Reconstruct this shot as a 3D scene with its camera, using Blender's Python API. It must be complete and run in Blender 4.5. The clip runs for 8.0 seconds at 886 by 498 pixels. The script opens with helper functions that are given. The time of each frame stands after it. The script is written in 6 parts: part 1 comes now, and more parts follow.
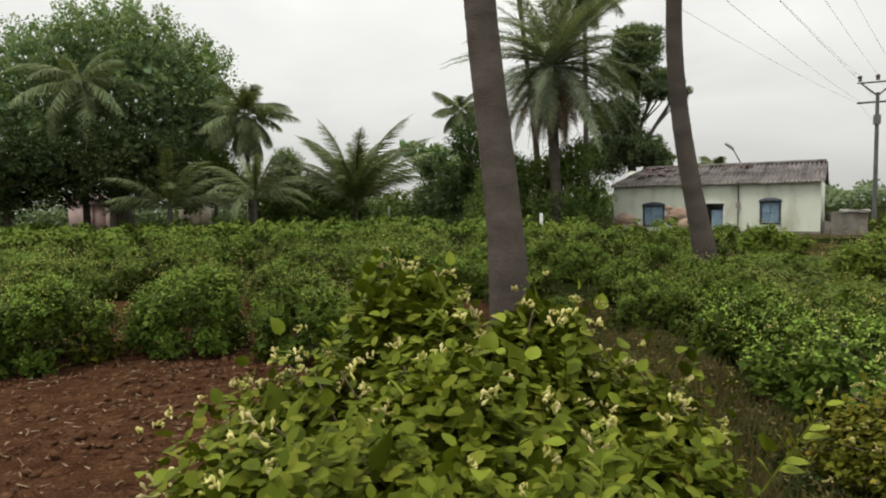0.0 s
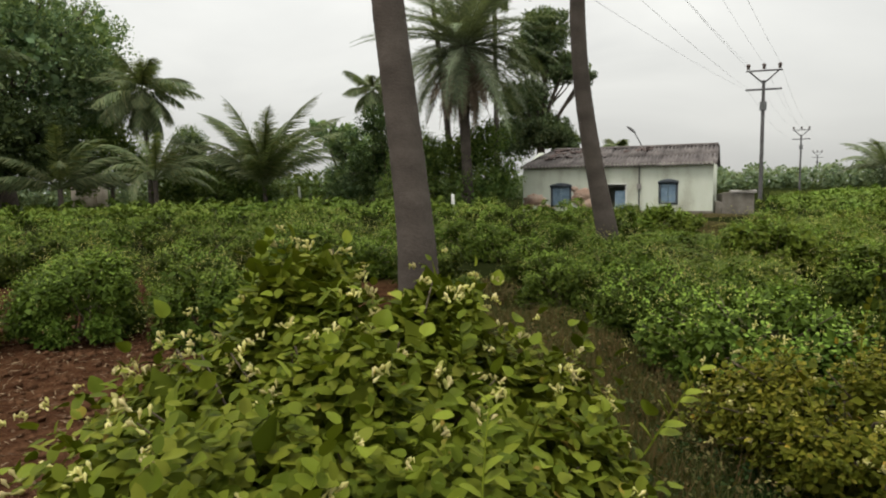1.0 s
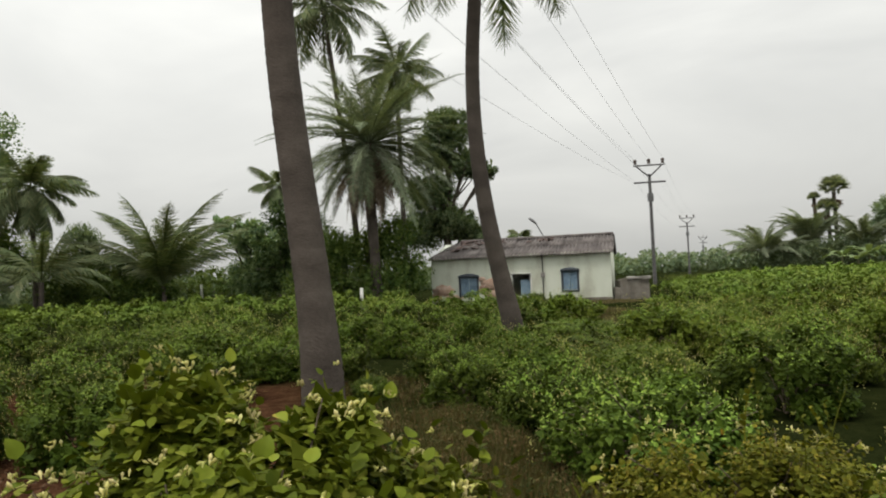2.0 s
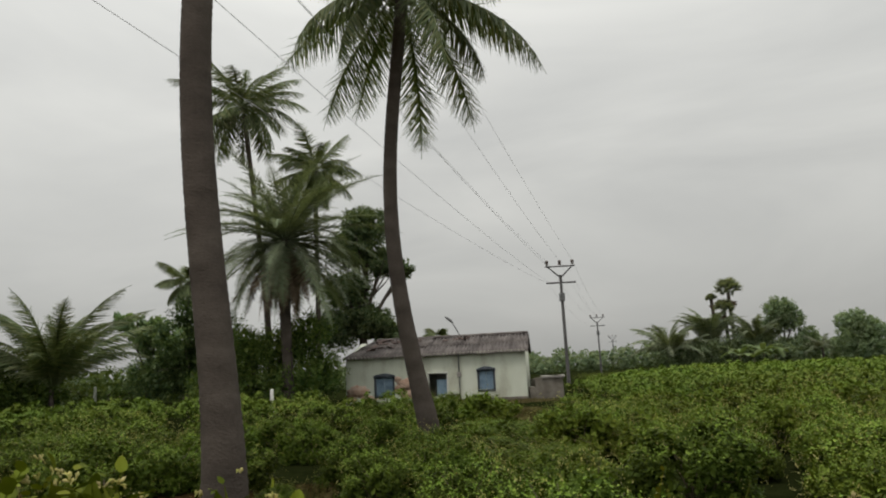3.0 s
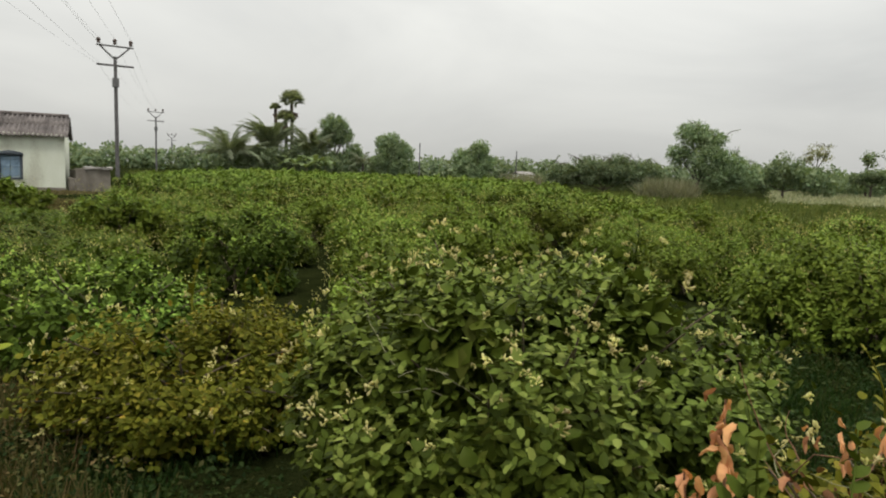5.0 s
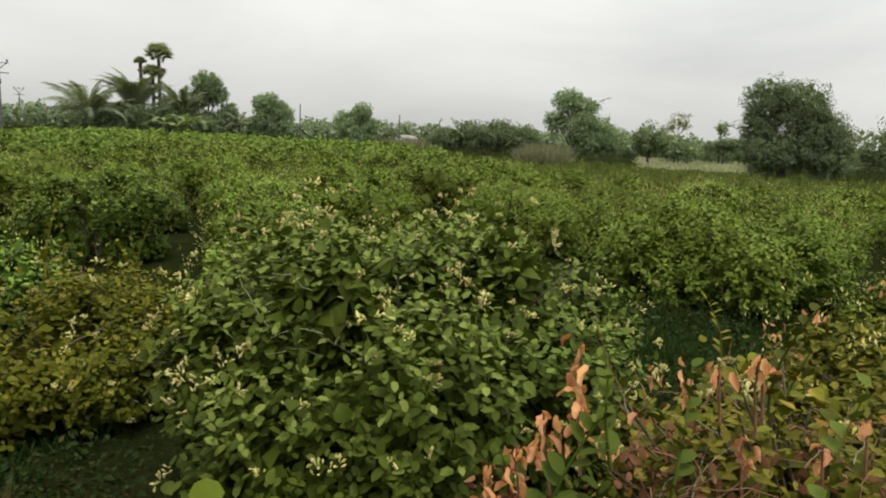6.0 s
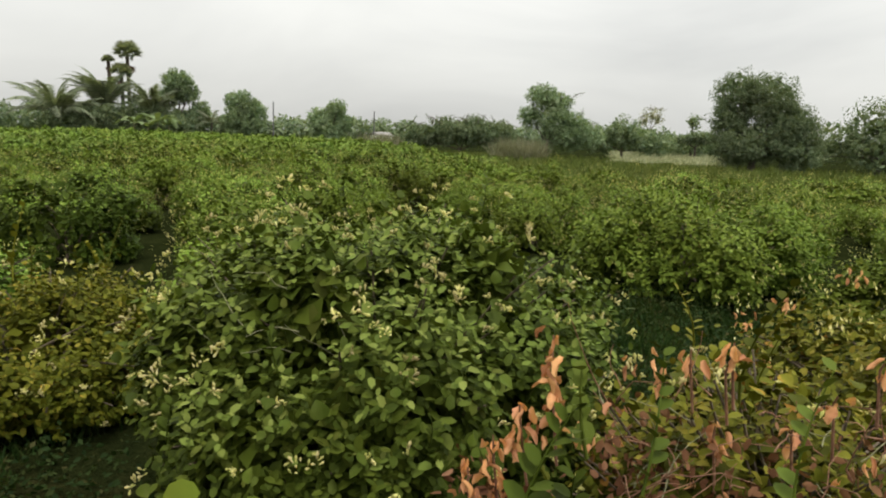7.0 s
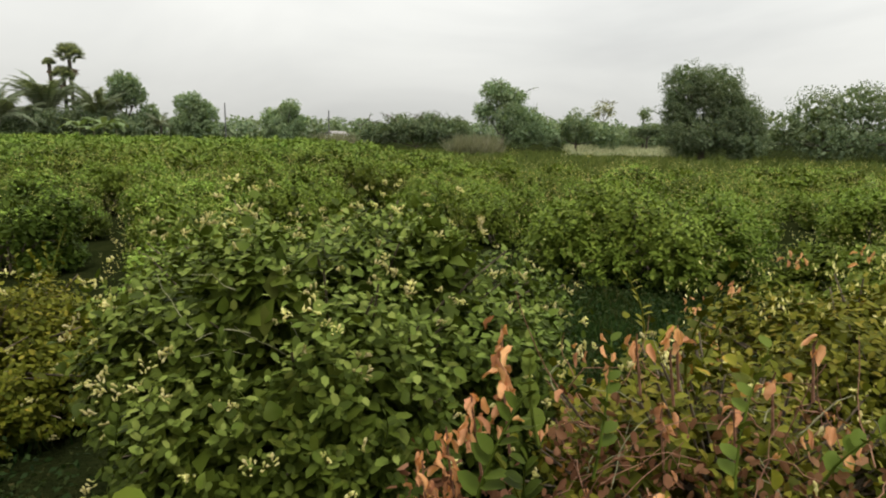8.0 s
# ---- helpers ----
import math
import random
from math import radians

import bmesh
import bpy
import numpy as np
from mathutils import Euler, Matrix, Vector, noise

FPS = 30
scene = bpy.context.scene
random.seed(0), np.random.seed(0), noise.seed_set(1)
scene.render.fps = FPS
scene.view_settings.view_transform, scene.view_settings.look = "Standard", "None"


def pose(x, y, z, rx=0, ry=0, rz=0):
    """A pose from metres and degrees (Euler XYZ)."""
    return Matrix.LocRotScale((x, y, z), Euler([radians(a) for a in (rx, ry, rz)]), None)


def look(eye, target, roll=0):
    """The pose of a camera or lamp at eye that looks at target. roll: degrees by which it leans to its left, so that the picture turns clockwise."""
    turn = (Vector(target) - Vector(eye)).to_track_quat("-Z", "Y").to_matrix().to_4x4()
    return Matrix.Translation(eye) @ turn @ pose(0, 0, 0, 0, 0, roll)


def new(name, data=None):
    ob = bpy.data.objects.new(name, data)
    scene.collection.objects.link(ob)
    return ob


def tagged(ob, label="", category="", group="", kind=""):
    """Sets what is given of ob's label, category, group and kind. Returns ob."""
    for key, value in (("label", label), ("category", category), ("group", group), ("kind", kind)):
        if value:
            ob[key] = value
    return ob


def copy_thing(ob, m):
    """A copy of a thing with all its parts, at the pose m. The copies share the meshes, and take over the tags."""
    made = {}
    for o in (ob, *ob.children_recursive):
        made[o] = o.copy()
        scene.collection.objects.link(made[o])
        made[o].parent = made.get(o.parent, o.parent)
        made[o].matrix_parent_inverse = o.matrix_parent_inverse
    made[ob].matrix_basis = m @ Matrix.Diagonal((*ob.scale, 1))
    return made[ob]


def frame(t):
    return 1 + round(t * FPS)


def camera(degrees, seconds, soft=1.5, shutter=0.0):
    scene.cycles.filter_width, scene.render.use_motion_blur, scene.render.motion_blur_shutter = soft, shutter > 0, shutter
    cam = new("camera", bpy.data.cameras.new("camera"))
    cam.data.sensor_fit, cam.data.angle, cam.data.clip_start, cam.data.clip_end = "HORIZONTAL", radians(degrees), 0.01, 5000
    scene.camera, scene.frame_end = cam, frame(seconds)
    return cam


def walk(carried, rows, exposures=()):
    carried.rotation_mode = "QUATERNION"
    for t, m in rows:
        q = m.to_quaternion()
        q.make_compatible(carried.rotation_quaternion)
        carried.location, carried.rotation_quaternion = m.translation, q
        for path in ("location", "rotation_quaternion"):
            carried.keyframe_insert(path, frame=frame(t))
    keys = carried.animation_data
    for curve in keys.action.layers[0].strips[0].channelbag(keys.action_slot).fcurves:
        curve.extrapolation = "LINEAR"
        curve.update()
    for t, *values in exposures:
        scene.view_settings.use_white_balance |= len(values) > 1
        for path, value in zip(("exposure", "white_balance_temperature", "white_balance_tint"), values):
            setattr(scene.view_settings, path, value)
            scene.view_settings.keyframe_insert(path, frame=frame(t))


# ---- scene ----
cam = camera(67.9, 8.0, soft=2.0)
EYE = 1.6
# seconds, metres right, ahead and up of the first eye, yaw, pitch, roll
ROWS = [
    (0.0, -0.002, -0.000, -0.005, 0.00, -3.80, 0.90),
    (0.5, 0.025, 0.004, -0.018, -3.07, -4.83, 0.81),
    (1.0, 0.071, 0.017, -0.024, -7.49, -5.54, 0.88),
    (1.5, 0.129, 0.026, -0.029, -12.85, -5.72, 1.05),
    (1.8, 0.165, -0.001, -0.001, -16.19, -3.57, 1.07),
    (2.0, 0.165, 0.008, 0.060, -15.25, 2.14, 2.40),
    (2.2, 0.157, -0.015, 0.137, -13.55, 9.00, 3.62),
    (3.3, 0.194, 0.010, 0.012, -29.10, 9.72, 2.24),
    (3.5, 0.238, 0.043, -0.013, -34.14, 7.00, 1.45),
    (4.0, 0.274, 0.078, -0.061, -44.67, 0.80, -0.30),
    (4.5, 0.300, 0.086, -0.097, -52.52, -4.20, -1.03),
    (5.0, 0.306, 0.089, -0.115, -59.11, -6.74, -2.05),
    (5.2, 0.305, 0.087, -0.127, -61.28, -7.32, -2.61),
    (6.3, 0.306, 0.042, -0.131, -71.18, -9.93, -2.91),
    (6.5, 0.308, 0.040, -0.134, -71.86, -10.03, -3.02),
    (7.0, 0.305, 0.044, -0.132, -71.27, -9.65, -2.24),
    (7.5, 0.302, 0.043, -0.131, -71.61, -9.39, -2.11),
    (8.0, 0.308, 0.014, -0.138, -75.02, -9.79, -0.91),
]
EXPOSURES = [(0.0, 0.20), (1.5, 0.20), (1.8, 0.17), (2.0, 0.07), (2.2, -0.28), (3.5, -0.42), (4.0, -0.42), (4.5, -0.02), (5.0, 0.12), (6.5, 0.34), (8.0, 0.34)]
walk(cam, [(t, pose(x, y, EYE + z, 90 + pitch, roll, yaw)) for t, x, y, z, yaw, pitch, roll in ROWS], EXPOSURES)

# ---------------------------------------------------------------- sky and sun
SUN_AZ, SUN_EL = -125.0, 66.0      # degrees from the y axis towards x, and up
world = bpy.data.worlds.new("overcast_sky")
scene.world = world
world.use_nodes = True
wt = world.node_tree
wt.nodes.clear()
w_out = wt.nodes.new("ShaderNodeOutputWorld")
w_bg = wt.nodes.new("ShaderNodeBackground")
w_sky = wt.nodes.new("ShaderNodeTexSky")
w_sky.sky_type, w_sky.sun_disc = "NISHITA", False
w_sky.sun_elevation, w_sky.sun_rotation = radians(SUN_EL), radians(SUN_AZ)
w_sky.dust_density = 4.0
w_co = wt.nodes.new("ShaderNodeTexCoord")
w_map = wt.nodes.new("ShaderNodeMapping")
w_map.inputs["Scale"].default_value = (1.0, 1.0, 3.2)
w_map.inputs["Rotation"].default_value = (0.05, -0.1, 0.6)
w_noise = wt.nodes.new("ShaderNodeTexNoise")
w_noise.inputs["Scale"].default_value = 1.7
w_noise.inputs["Detail"].default_value = 5.0
w_noise.inputs["Roughness"].default_value = 0.5
w_noise.inputs["Distortion"].default_value = 0.6
w_ramp = wt.nodes.new("ShaderNodeValToRGB")
w_ramp.color_ramp.elements[0].position, w_ramp.color_ramp.elements[0].color = 0.30, (6.0, 6.05, 5.85, 1)
w_ramp.color_ramp.elements[1].position, w_ramp.color_ramp.elements[1].color = 0.70, (8.1, 8.1, 7.7, 1)
w_mix = wt.nodes.new("ShaderNodeMix")
w_mix.data_type = "RGBA"
w_mix.inputs["Factor"].default_value = 0.94
wt.links.new(w_co.outputs["Generated"], w_map.inputs["Vector"])
wt.links.new(w_map.outputs["Vector"], w_noise.inputs["Vector"])
wt.links.new(w_noise.outputs["Fac"], w_ramp.inputs["Fac"])
wt.links.new(w_sky.outputs["Color"], w_mix.inputs["A"])
# an overcast sky is brighter overhead than at the horizon
w_sep, w_grad, w_mul = wt.nodes.new("ShaderNodeSeparateXYZ"), wt.nodes.new("ShaderNodeMapRange"), wt.nodes.new("ShaderNodeVectorMath")
w_mul.operation = "SCALE"
w_grad.inputs["To Min"].default_value, w_grad.inputs["To Max"].default_value = 0.90, 2.75
wt.links.new(w_co.outputs["Generated"], w_sep.inputs[0])
wt.links.new(w_sep.outputs["Z"], w_grad.inputs["Value"])
wt.links.new(w_ramp.outputs["Color"], w_mul.inputs[0])
# a broad grey bank of cloud to the north-east
w_dot, w_bank, w_both = wt.nodes.new("ShaderNodeVectorMath"), wt.nodes.new("ShaderNodeMapRange"), wt.nodes.new("ShaderNodeMath")
w_dot.operation, w_both.operation, w_bank.interpolation_type = "DOT_PRODUCT", "MULTIPLY", "SMOOTHSTEP"
w_dot.inputs[1].default_value = (0.63, 0.75, 0.19)
w_bank.inputs["From Min"].default_value, w_bank.inputs["From Max"].default_value = 0.74, 1.0
w_bank.inputs["To Min"].default_value, w_bank.inputs["To Max"].default_value = 1.0, 0.92
wt.links.new(w_co.outputs["Generated"], w_dot.inputs[0])
wt.links.new(w_dot.outputs["Value"], w_bank.inputs["Value"])
wt.links.new(w_grad.outputs[0], w_both.inputs[0])
wt.links.new(w_bank.outputs[0], w_both.inputs[1])
wt.links.new(w_both.outputs[0], w_mul.inputs["Scale"])
wt.links.new(w_mul.outputs["Vector"], w_mix.inputs["B"])
wt.links.new(w_mix.outputs["Result"], w_bg.inputs["Color"])
wt.links.new(w_bg.outputs["Background"], w_out.inputs["Surface"])
w_bg.inputs["Strength"].default_value = 0.087

sun_data = bpy.data.lights.new("sun", "SUN")
sun_data.energy, sun_data.angle, sun_data.color = 1.5, radians(14), (1.0, 0.96, 0.88)
sun_ob = new("sun", sun_data)
sun_ob.matrix_world = look((40 * math.sin(radians(SUN_AZ)), 40 * math.cos(radians(SUN_AZ)), 40 * math.tan(radians(SUN_EL))), (0, 0, 0))

# ---------------------------------------------------------------- materials
def ramp_stops(node, stops):
    els = node.color_ramp.elements
    while len(els) > 1:
        els.remove(els[-1])
    els[0].position, els[0].color = stops[0][0], (*stops[0][1], 1)
    for p, c in stops[1:]:
        els.new(p).color = (*c, 1)


def bare(name):
    m = bpy.data.materials.new(name)
    m.use_nodes = True
    t = m.node_tree
    t.nodes.clear()
    return m, t, t.nodes.new("ShaderNodeOutputMaterial")


def leaf_material(name, stops, translucency=0.11, rough=0.55, spread=0.25, single=False):
    """Leaves: colour by leaf, by plant and in broad patches; light comes through them."""
    m, t, out = bare(name)
    N, Lk = t.nodes.new, t.links.new
    geo, info = N("ShaderNodeNewGeometry"), N("ShaderNodeObjectInfo")
    ramp = N("ShaderNodeValToRGB")
    ramp_stops(ramp, stops)
    co = N("ShaderNodeTexCoord")
    nz = N("ShaderNodeTexNoise")
    nz.inputs["Scale"].default_value, nz.inputs["Detail"].default_value = 1.3, 3.0
    Lk(co.outputs["Object"], nz.inputs["Vector"])
    a1 = N("ShaderNodeMath"); a1.operation = "MULTIPLY_ADD"
    Lk(nz.outputs["Fac"], a1.inputs[0]); a1.inputs[1].default_value = spread * 2.4
    a1.inputs[2].default_value = -spread * 1.2
    a2 = N("ShaderNodeMath"); a2.operation = "ADD"
    Lk(info.outputs["Random"] if single else geo.outputs["Random Per Island"], a2.inputs[0]); Lk(a1.outputs[0], a2.inputs[1])
    Lk(a2.outputs[0], ramp.inputs["Fac"])
    hsv = N("ShaderNodeHueSaturation")
    v = N("ShaderNodeMath"); v.operation = "MULTIPLY_ADD"
    Lk(info.outputs["Random"], v.inputs[0]); v.inputs[1].default_value, v.inputs[2].default_value = (0.3, 0.78) if single else (0.6, 0.66)
    Lk(v.outputs[0], hsv.inputs["Value"]); Lk(ramp.outputs["Color"], hsv.inputs["Color"])
    broad = N("ShaderNodeTexNoise")
    broad.inputs["Scale"].default_value, broad.inputs["Detail"].default_value = 0.33, 2.0
    Lk(co.outputs["Object"], broad.inputs["Vector"])
    h1 = N("ShaderNodeMath"); h1.operation = "MULTIPLY_ADD"
    Lk(broad.outputs["Fac"], h1.inputs[0]); h1.inputs[1].default_value, h1.inputs[2].default_value = 0.07, 0.457
    h2 = N("ShaderNodeMath"); h2.operation = "MULTIPLY_ADD"
    Lk(info.outputs["Random"], h2.inputs[0]); h2.inputs[1].default_value = 0.016
    Lk(h1.outputs[0], h2.inputs[2]); Lk(h2.outputs[0], hsv.inputs["Hue"])
    p = N("ShaderNodeBsdfPrincipled")
    p.inputs["Roughness"].default_value = rough
    p.inputs["Specular IOR Level"].default_value = 0.07
    tr = N("ShaderNodeBsdfTranslucent")
    warm = N("ShaderNodeMix"); warm.data_type, warm.blend_type = "RGBA", "MULTIPLY"
    warm.inputs["Factor"].default_value = 1.0
    Lk(hsv.outputs["Color"], warm.inputs["A"]); warm.inputs["B"].default_value = (1.25, 1.25, 0.55, 1)
    mix = N("ShaderNodeMixShader"); mix.inputs["Fac"].default_value = translucency
    Lk(hsv.outputs["Color"], p.inputs["Base Color"]); Lk(warm.outputs["Result"], tr.inputs["Color"])
    Lk(p.outputs[0], mix.inputs[1]); Lk(tr.outputs[0], mix.inputs[2])
    Lk(mix.outputs[0], out.inputs["Surface"])
    return m


def plain_material(name, stops, rough=0.8, scale=6.0, fine=60.0, bump=0.15, metal=0.0, stretch=(1, 1, 1), spec=0.4, random_tint=0.0, bump_distance=0.02):
    """A rough surface with broad stains, fine grain and relief."""
    m, t, out = bare(name)
    N, Lk = t.nodes.new, t.links.new
    co, mp = N("ShaderNodeTexCoord"), N("ShaderNodeMapping")
    mp.inputs["Scale"].default_value = stretch
    Lk(co.outputs["Object"], mp.inputs["Vector"])
    n1, n2 = N("ShaderNodeTexNoise"), N("ShaderNodeTexNoise")
    n1.inputs["Scale"].default_value, n1.inputs["Detail"].default_value = scale, 6.0
    n2.inputs["Scale"].default_value, n2.inputs["Detail"].default_value = fine, 4.0
    for n in (n1, n2):
        Lk(mp.outputs["Vector"], n.inputs["Vector"])
    mx = N("ShaderNodeMath"); mx.operation = "MULTIPLY_ADD"
    Lk(n2.outputs["Fac"], mx.inputs[0]); mx.inputs[1].default_value = 0.4
    sub = N("ShaderNodeMath"); sub.operation = "MULTIPLY_ADD"
    Lk(n1.outputs["Fac"], sub.inputs[0]); sub.inputs[1].default_value, sub.inputs[2].default_value = 1.5, -0.45
    Lk(sub.outputs[0], mx.inputs[2])
    ramp = N("ShaderNodeValToRGB")
    ramp_stops(ramp, stops)
    Lk(mx.outputs[0], ramp.inputs["Fac"])
    colour = ramp.outputs["Color"]
    if random_tint:
        info, hsv, v = N("ShaderNodeObjectInfo"), N("ShaderNodeHueSaturation"), N("ShaderNodeMath")
        v.operation = "MULTIPLY_ADD"
        v.inputs[1].default_value, v.inputs[2].default_value = random_tint, 1 - random_tint / 2
        Lk(info.outputs["Random"], v.inputs[0]); Lk(v.outputs[0], hsv.inputs["Value"]); Lk(colour, hsv.inputs["Color"])
        colour = hsv.outputs["Color"]
    p = N("ShaderNodeBsdfPrincipled")
    p.inputs["Roughness"].default_value, p.inputs["Metallic"].default_value = rough, metal
    p.inputs["Specular IOR Level"].default_value = spec
    Lk(colour, p.inputs["Base Color"])
    bp = N("ShaderNodeBump")
    bp.inputs["Strength"].default_value, bp.inputs["Distance"].default_value = min(1, bump * 3), bump_distance
    Lk(mx.outputs[0], bp.inputs["Height"]); Lk(bp.outputs["Normal"], p.inputs["Normal"])
    Lk(p.outputs[0], out.inputs["Surface"])
    return m


LIGHT_STOPS = [(0.0, (0.0743, 0.107, 0.00796)), (0.5, (0.122, 0.158, 0.0132)), (0.85, (0.176, 0.207, 0.0212)), (0.985, (0.185, 0.207, 0.0276)), (1.0, (0.266, 0.202, 0.0372))]
FULL_STOPS = [(0.0, (0.0402, 0.0611, 0.00778)), (0.5, (0.0597, 0.0857, 0.0107)), (0.88, (0.0835, 0.113, 0.0149)), (1.0, (0.0968, 0.115, 0.0203))]
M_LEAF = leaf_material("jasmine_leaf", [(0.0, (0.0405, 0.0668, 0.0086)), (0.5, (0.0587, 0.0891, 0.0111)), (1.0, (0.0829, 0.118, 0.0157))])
M_LEAF_NEAR = leaf_material("jasmine_leaf_light", LIGHT_STOPS)
M_LEAF_GREY = leaf_material("jasmine_leaf_full", FULL_STOPS)
M_LEAF_EAST = leaf_material("jasmine_leaf_east", [(0.0, (0.062, 0.092, 0.011)), (0.5, (0.092, 0.127, 0.0155)), (1.0, (0.128, 0.162, 0.022))])
# lighter leaf for the far rows' tops, their top light put into colour
M_LEAF_LIT_TOP = leaf_material("jasmine_leaf_lit_top", [(0.0, (0.13, 0.199, 0.0304)), (0.5, (0.166, 0.249, 0.0402)), (1.0, (0.218, 0.306, 0.0527))])
YELLOW_STOPS = [(0.0, (0.0619, 0.076, 0.00674)), (0.5, (0.0956, 0.105, 0.00898)), (0.88, (0.14, 0.137, 0.0135)), (0.99, (0.18, 0.153, 0.018)), (1.0, (0.293, 0.169, 0.0269))]
M_LEAF_YELLOW = leaf_material("jasmine_leaf_yellowing", YELLOW_STOPS)
M_ONE_LIGHT = leaf_material("single_leaf_light", LIGHT_STOPS, single=True)
M_ONE_FULL = leaf_material("single_leaf_full", FULL_STOPS, single=True)
M_ONE_YELLOW = leaf_material("single_leaf_yellowing", YELLOW_STOPS, single=True)
# paler tip leaves: light from above put into the leaf colour
M_TIP = leaf_material("jasmine_lit_tip_leaf", [(0.0, (0.112, 0.18, 0.0256)), (0.5, (0.159, 0.234, 0.035)), (1.0, (0.219, 0.292, 0.0526))])
M_TIP_FULL = leaf_material("jasmine_lit_tip_leaf_pale", [(0.0, (0.0929, 0.129, 0.0227)), (0.5, (0.126, 0.168, 0.0308)), (1.0, (0.177, 0.207, 0.0485))])
M_TIP_YELLOW = leaf_material("jasmine_lit_tip_leaf_yellow", [(0.0, (0.0956, 0.103, 0.00983)), (0.5, (0.14, 0.14, 0.0144)), (1.0, (0.203, 0.171, 0.0233))])
M_LEAF_DRY = leaf_material("dry_leaf", [(0.0, (0.403, 0.191, 0.0847)), (0.6, (0.618, 0.318, 0.155)), (1.0, (0.78, 0.48, 0.254))], 0.2, 0.75)
M_WITHERED = leaf_material("withered_leaf", [(0.0, (0.10, 0.05, 0.022)), (0.6, (0.19, 0.10, 0.045)), (1.0, (0.30, 0.17, 0.085))], 0.15, 0.8)
M_BUD = leaf_material("jasmine_bud", [(0.0, (0.333, 0.342, 0.091)), (0.5, (0.509, 0.466, 0.175)), (1.0, (0.664, 0.599, 0.303))], 0.25, 0.6, 0.05)
M_TWIG = plain_material("twig_bark", [(0.2, (0.06, 0.045, 0.03)), (0.8, (0.17, 0.13, 0.085))], 0.85, 20, 150)
M_TWIG_RED = plain_material("dead_twig_bark", [(0.2, (0.16, 0.075, 0.045)), (0.8, (0.32, 0.17, 0.10))], 0.85, 20, 150)
M_TWIG_PALE = plain_material("pale_twig_bark", [(0.2, (0.14, 0.14, 0.07)), (0.8, (0.28, 0.27, 0.15))], 0.8, 20, 150)
M_TREE_DARK = leaf_material("broad_tree_leaf", [(0.0, (0.0869, 0.136, 0.0706)), (0.5, (0.159, 0.223, 0.111)), (1.0, (0.254, 0.309, 0.149))], 0.3, 0.6, 0.3)
M_TREE_MID = leaf_material("tree_leaf", [(0.0, (0.0624, 0.104, 0.0312)), (0.5, (0.109, 0.166, 0.0437)), (1.0, (0.172, 0.224, 0.0603))], 0.3, 0.6, 0.3)
# distance haze put into the colour: far foliage paler and greyer
M_TREE_PALE = leaf_material("hazed_far_leaf", [(0.0, (0.111, 0.157, 0.0886)), (0.5, (0.178, 0.234, 0.131)), (1.0, (0.246, 0.291, 0.17))], 0.3, 0.6, 0.3)
# far palms likewise, their haze mixed into the leaflet colour
M_FROND_FAR = leaf_material("hazed_palm_leaflet", [(0.0, (0.144, 0.175, 0.114)), (0.5, (0.215, 0.248, 0.159)), (1.0, (0.302, 0.314, 0.209))], 0.28, 0.6, 0.25)
M_BANANA = leaf_material("banana_leaf", [(0.0, (0.12, 0.17, 0.07)), (0.6, (0.19, 0.25, 0.11)), (1.0, (0.27, 0.30, 0.16))], 0.3, 0.45, 0.2)
M_FROND = leaf_material("coconut_leaflet", [(0.0, (0.0838, 0.115, 0.0582)), (0.5, (0.149, 0.186, 0.0892)), (1.0, (0.261, 0.27, 0.139))], 0.25, 0.5, 0.25)
M_FROND_DATE = leaf_material("date_leaflet", [(0.0, (0.126, 0.155, 0.0991)), (0.5, (0.2, 0.238, 0.152)), (1.0, (0.296, 0.327, 0.215))], 0.25, 0.6, 0.25)
M_FROND_DRY = leaf_material("dry_frond", [(0.0, (0.12, 0.085, 0.065)), (0.5, (0.21, 0.155, 0.12)), (1.0, (0.32, 0.25, 0.19))], 0.15, 0.8, 0.2)
M_BARK = plain_material("palm_bark", [(0.1, (0.055, 0.046, 0.039)), (0.5, (0.088, 0.073, 0.062)), (0.95, (0.135, 0.115, 0.098))], 0.95, 1.6, 26, 0.2, stretch=(1, 1, 1.5), spec=0.1, bump_distance=0.04)
M_TRUNK = plain_material("tree_bark", [(0.2, (0.05, 0.04, 0.032)), (0.8, (0.14, 0.11, 0.085))], 0.9, 5, 60, 0.3)
# blade colours darkened to carry the lane's shade beside the bushes
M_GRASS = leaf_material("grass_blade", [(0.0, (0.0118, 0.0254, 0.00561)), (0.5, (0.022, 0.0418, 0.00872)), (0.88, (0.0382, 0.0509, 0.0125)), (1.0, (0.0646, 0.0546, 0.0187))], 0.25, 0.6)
M_GRASS_RED = leaf_material("seeding_grass", [(0.0, (0.0587, 0.0743, 0.0225)), (0.5, (0.0991, 0.0918, 0.0325)), (1.0, (0.162, 0.105, 0.0496))], 0.25, 0.7)
M_LITTER = leaf_material("dry_litter", [(0.0, (0.063, 0.0374, 0.0231)), (0.5, (0.14, 0.0918, 0.0561)), (1.0, (0.238, 0.184, 0.119))], 0.1, 0.8)
M_CLOD = plain_material("soil_clod", [(0.2, (0.05, 0.024, 0.013)), (0.8, (0.15, 0.078, 0.042))], 1.0, 8, 80, 0.3, random_tint=0.3, spec=0.0)
M_WALL = plain_material("limewashed_plaster", [(0.0, (0.264, 0.238, 0.172)), (0.22, (0.458, 0.458, 0.37)), (0.5, (0.616, 0.642, 0.533)), (1.0, (0.704, 0.722, 0.628))], 0.85, 1.3, 22, 0.14, stretch=(1, 1, 0.4))
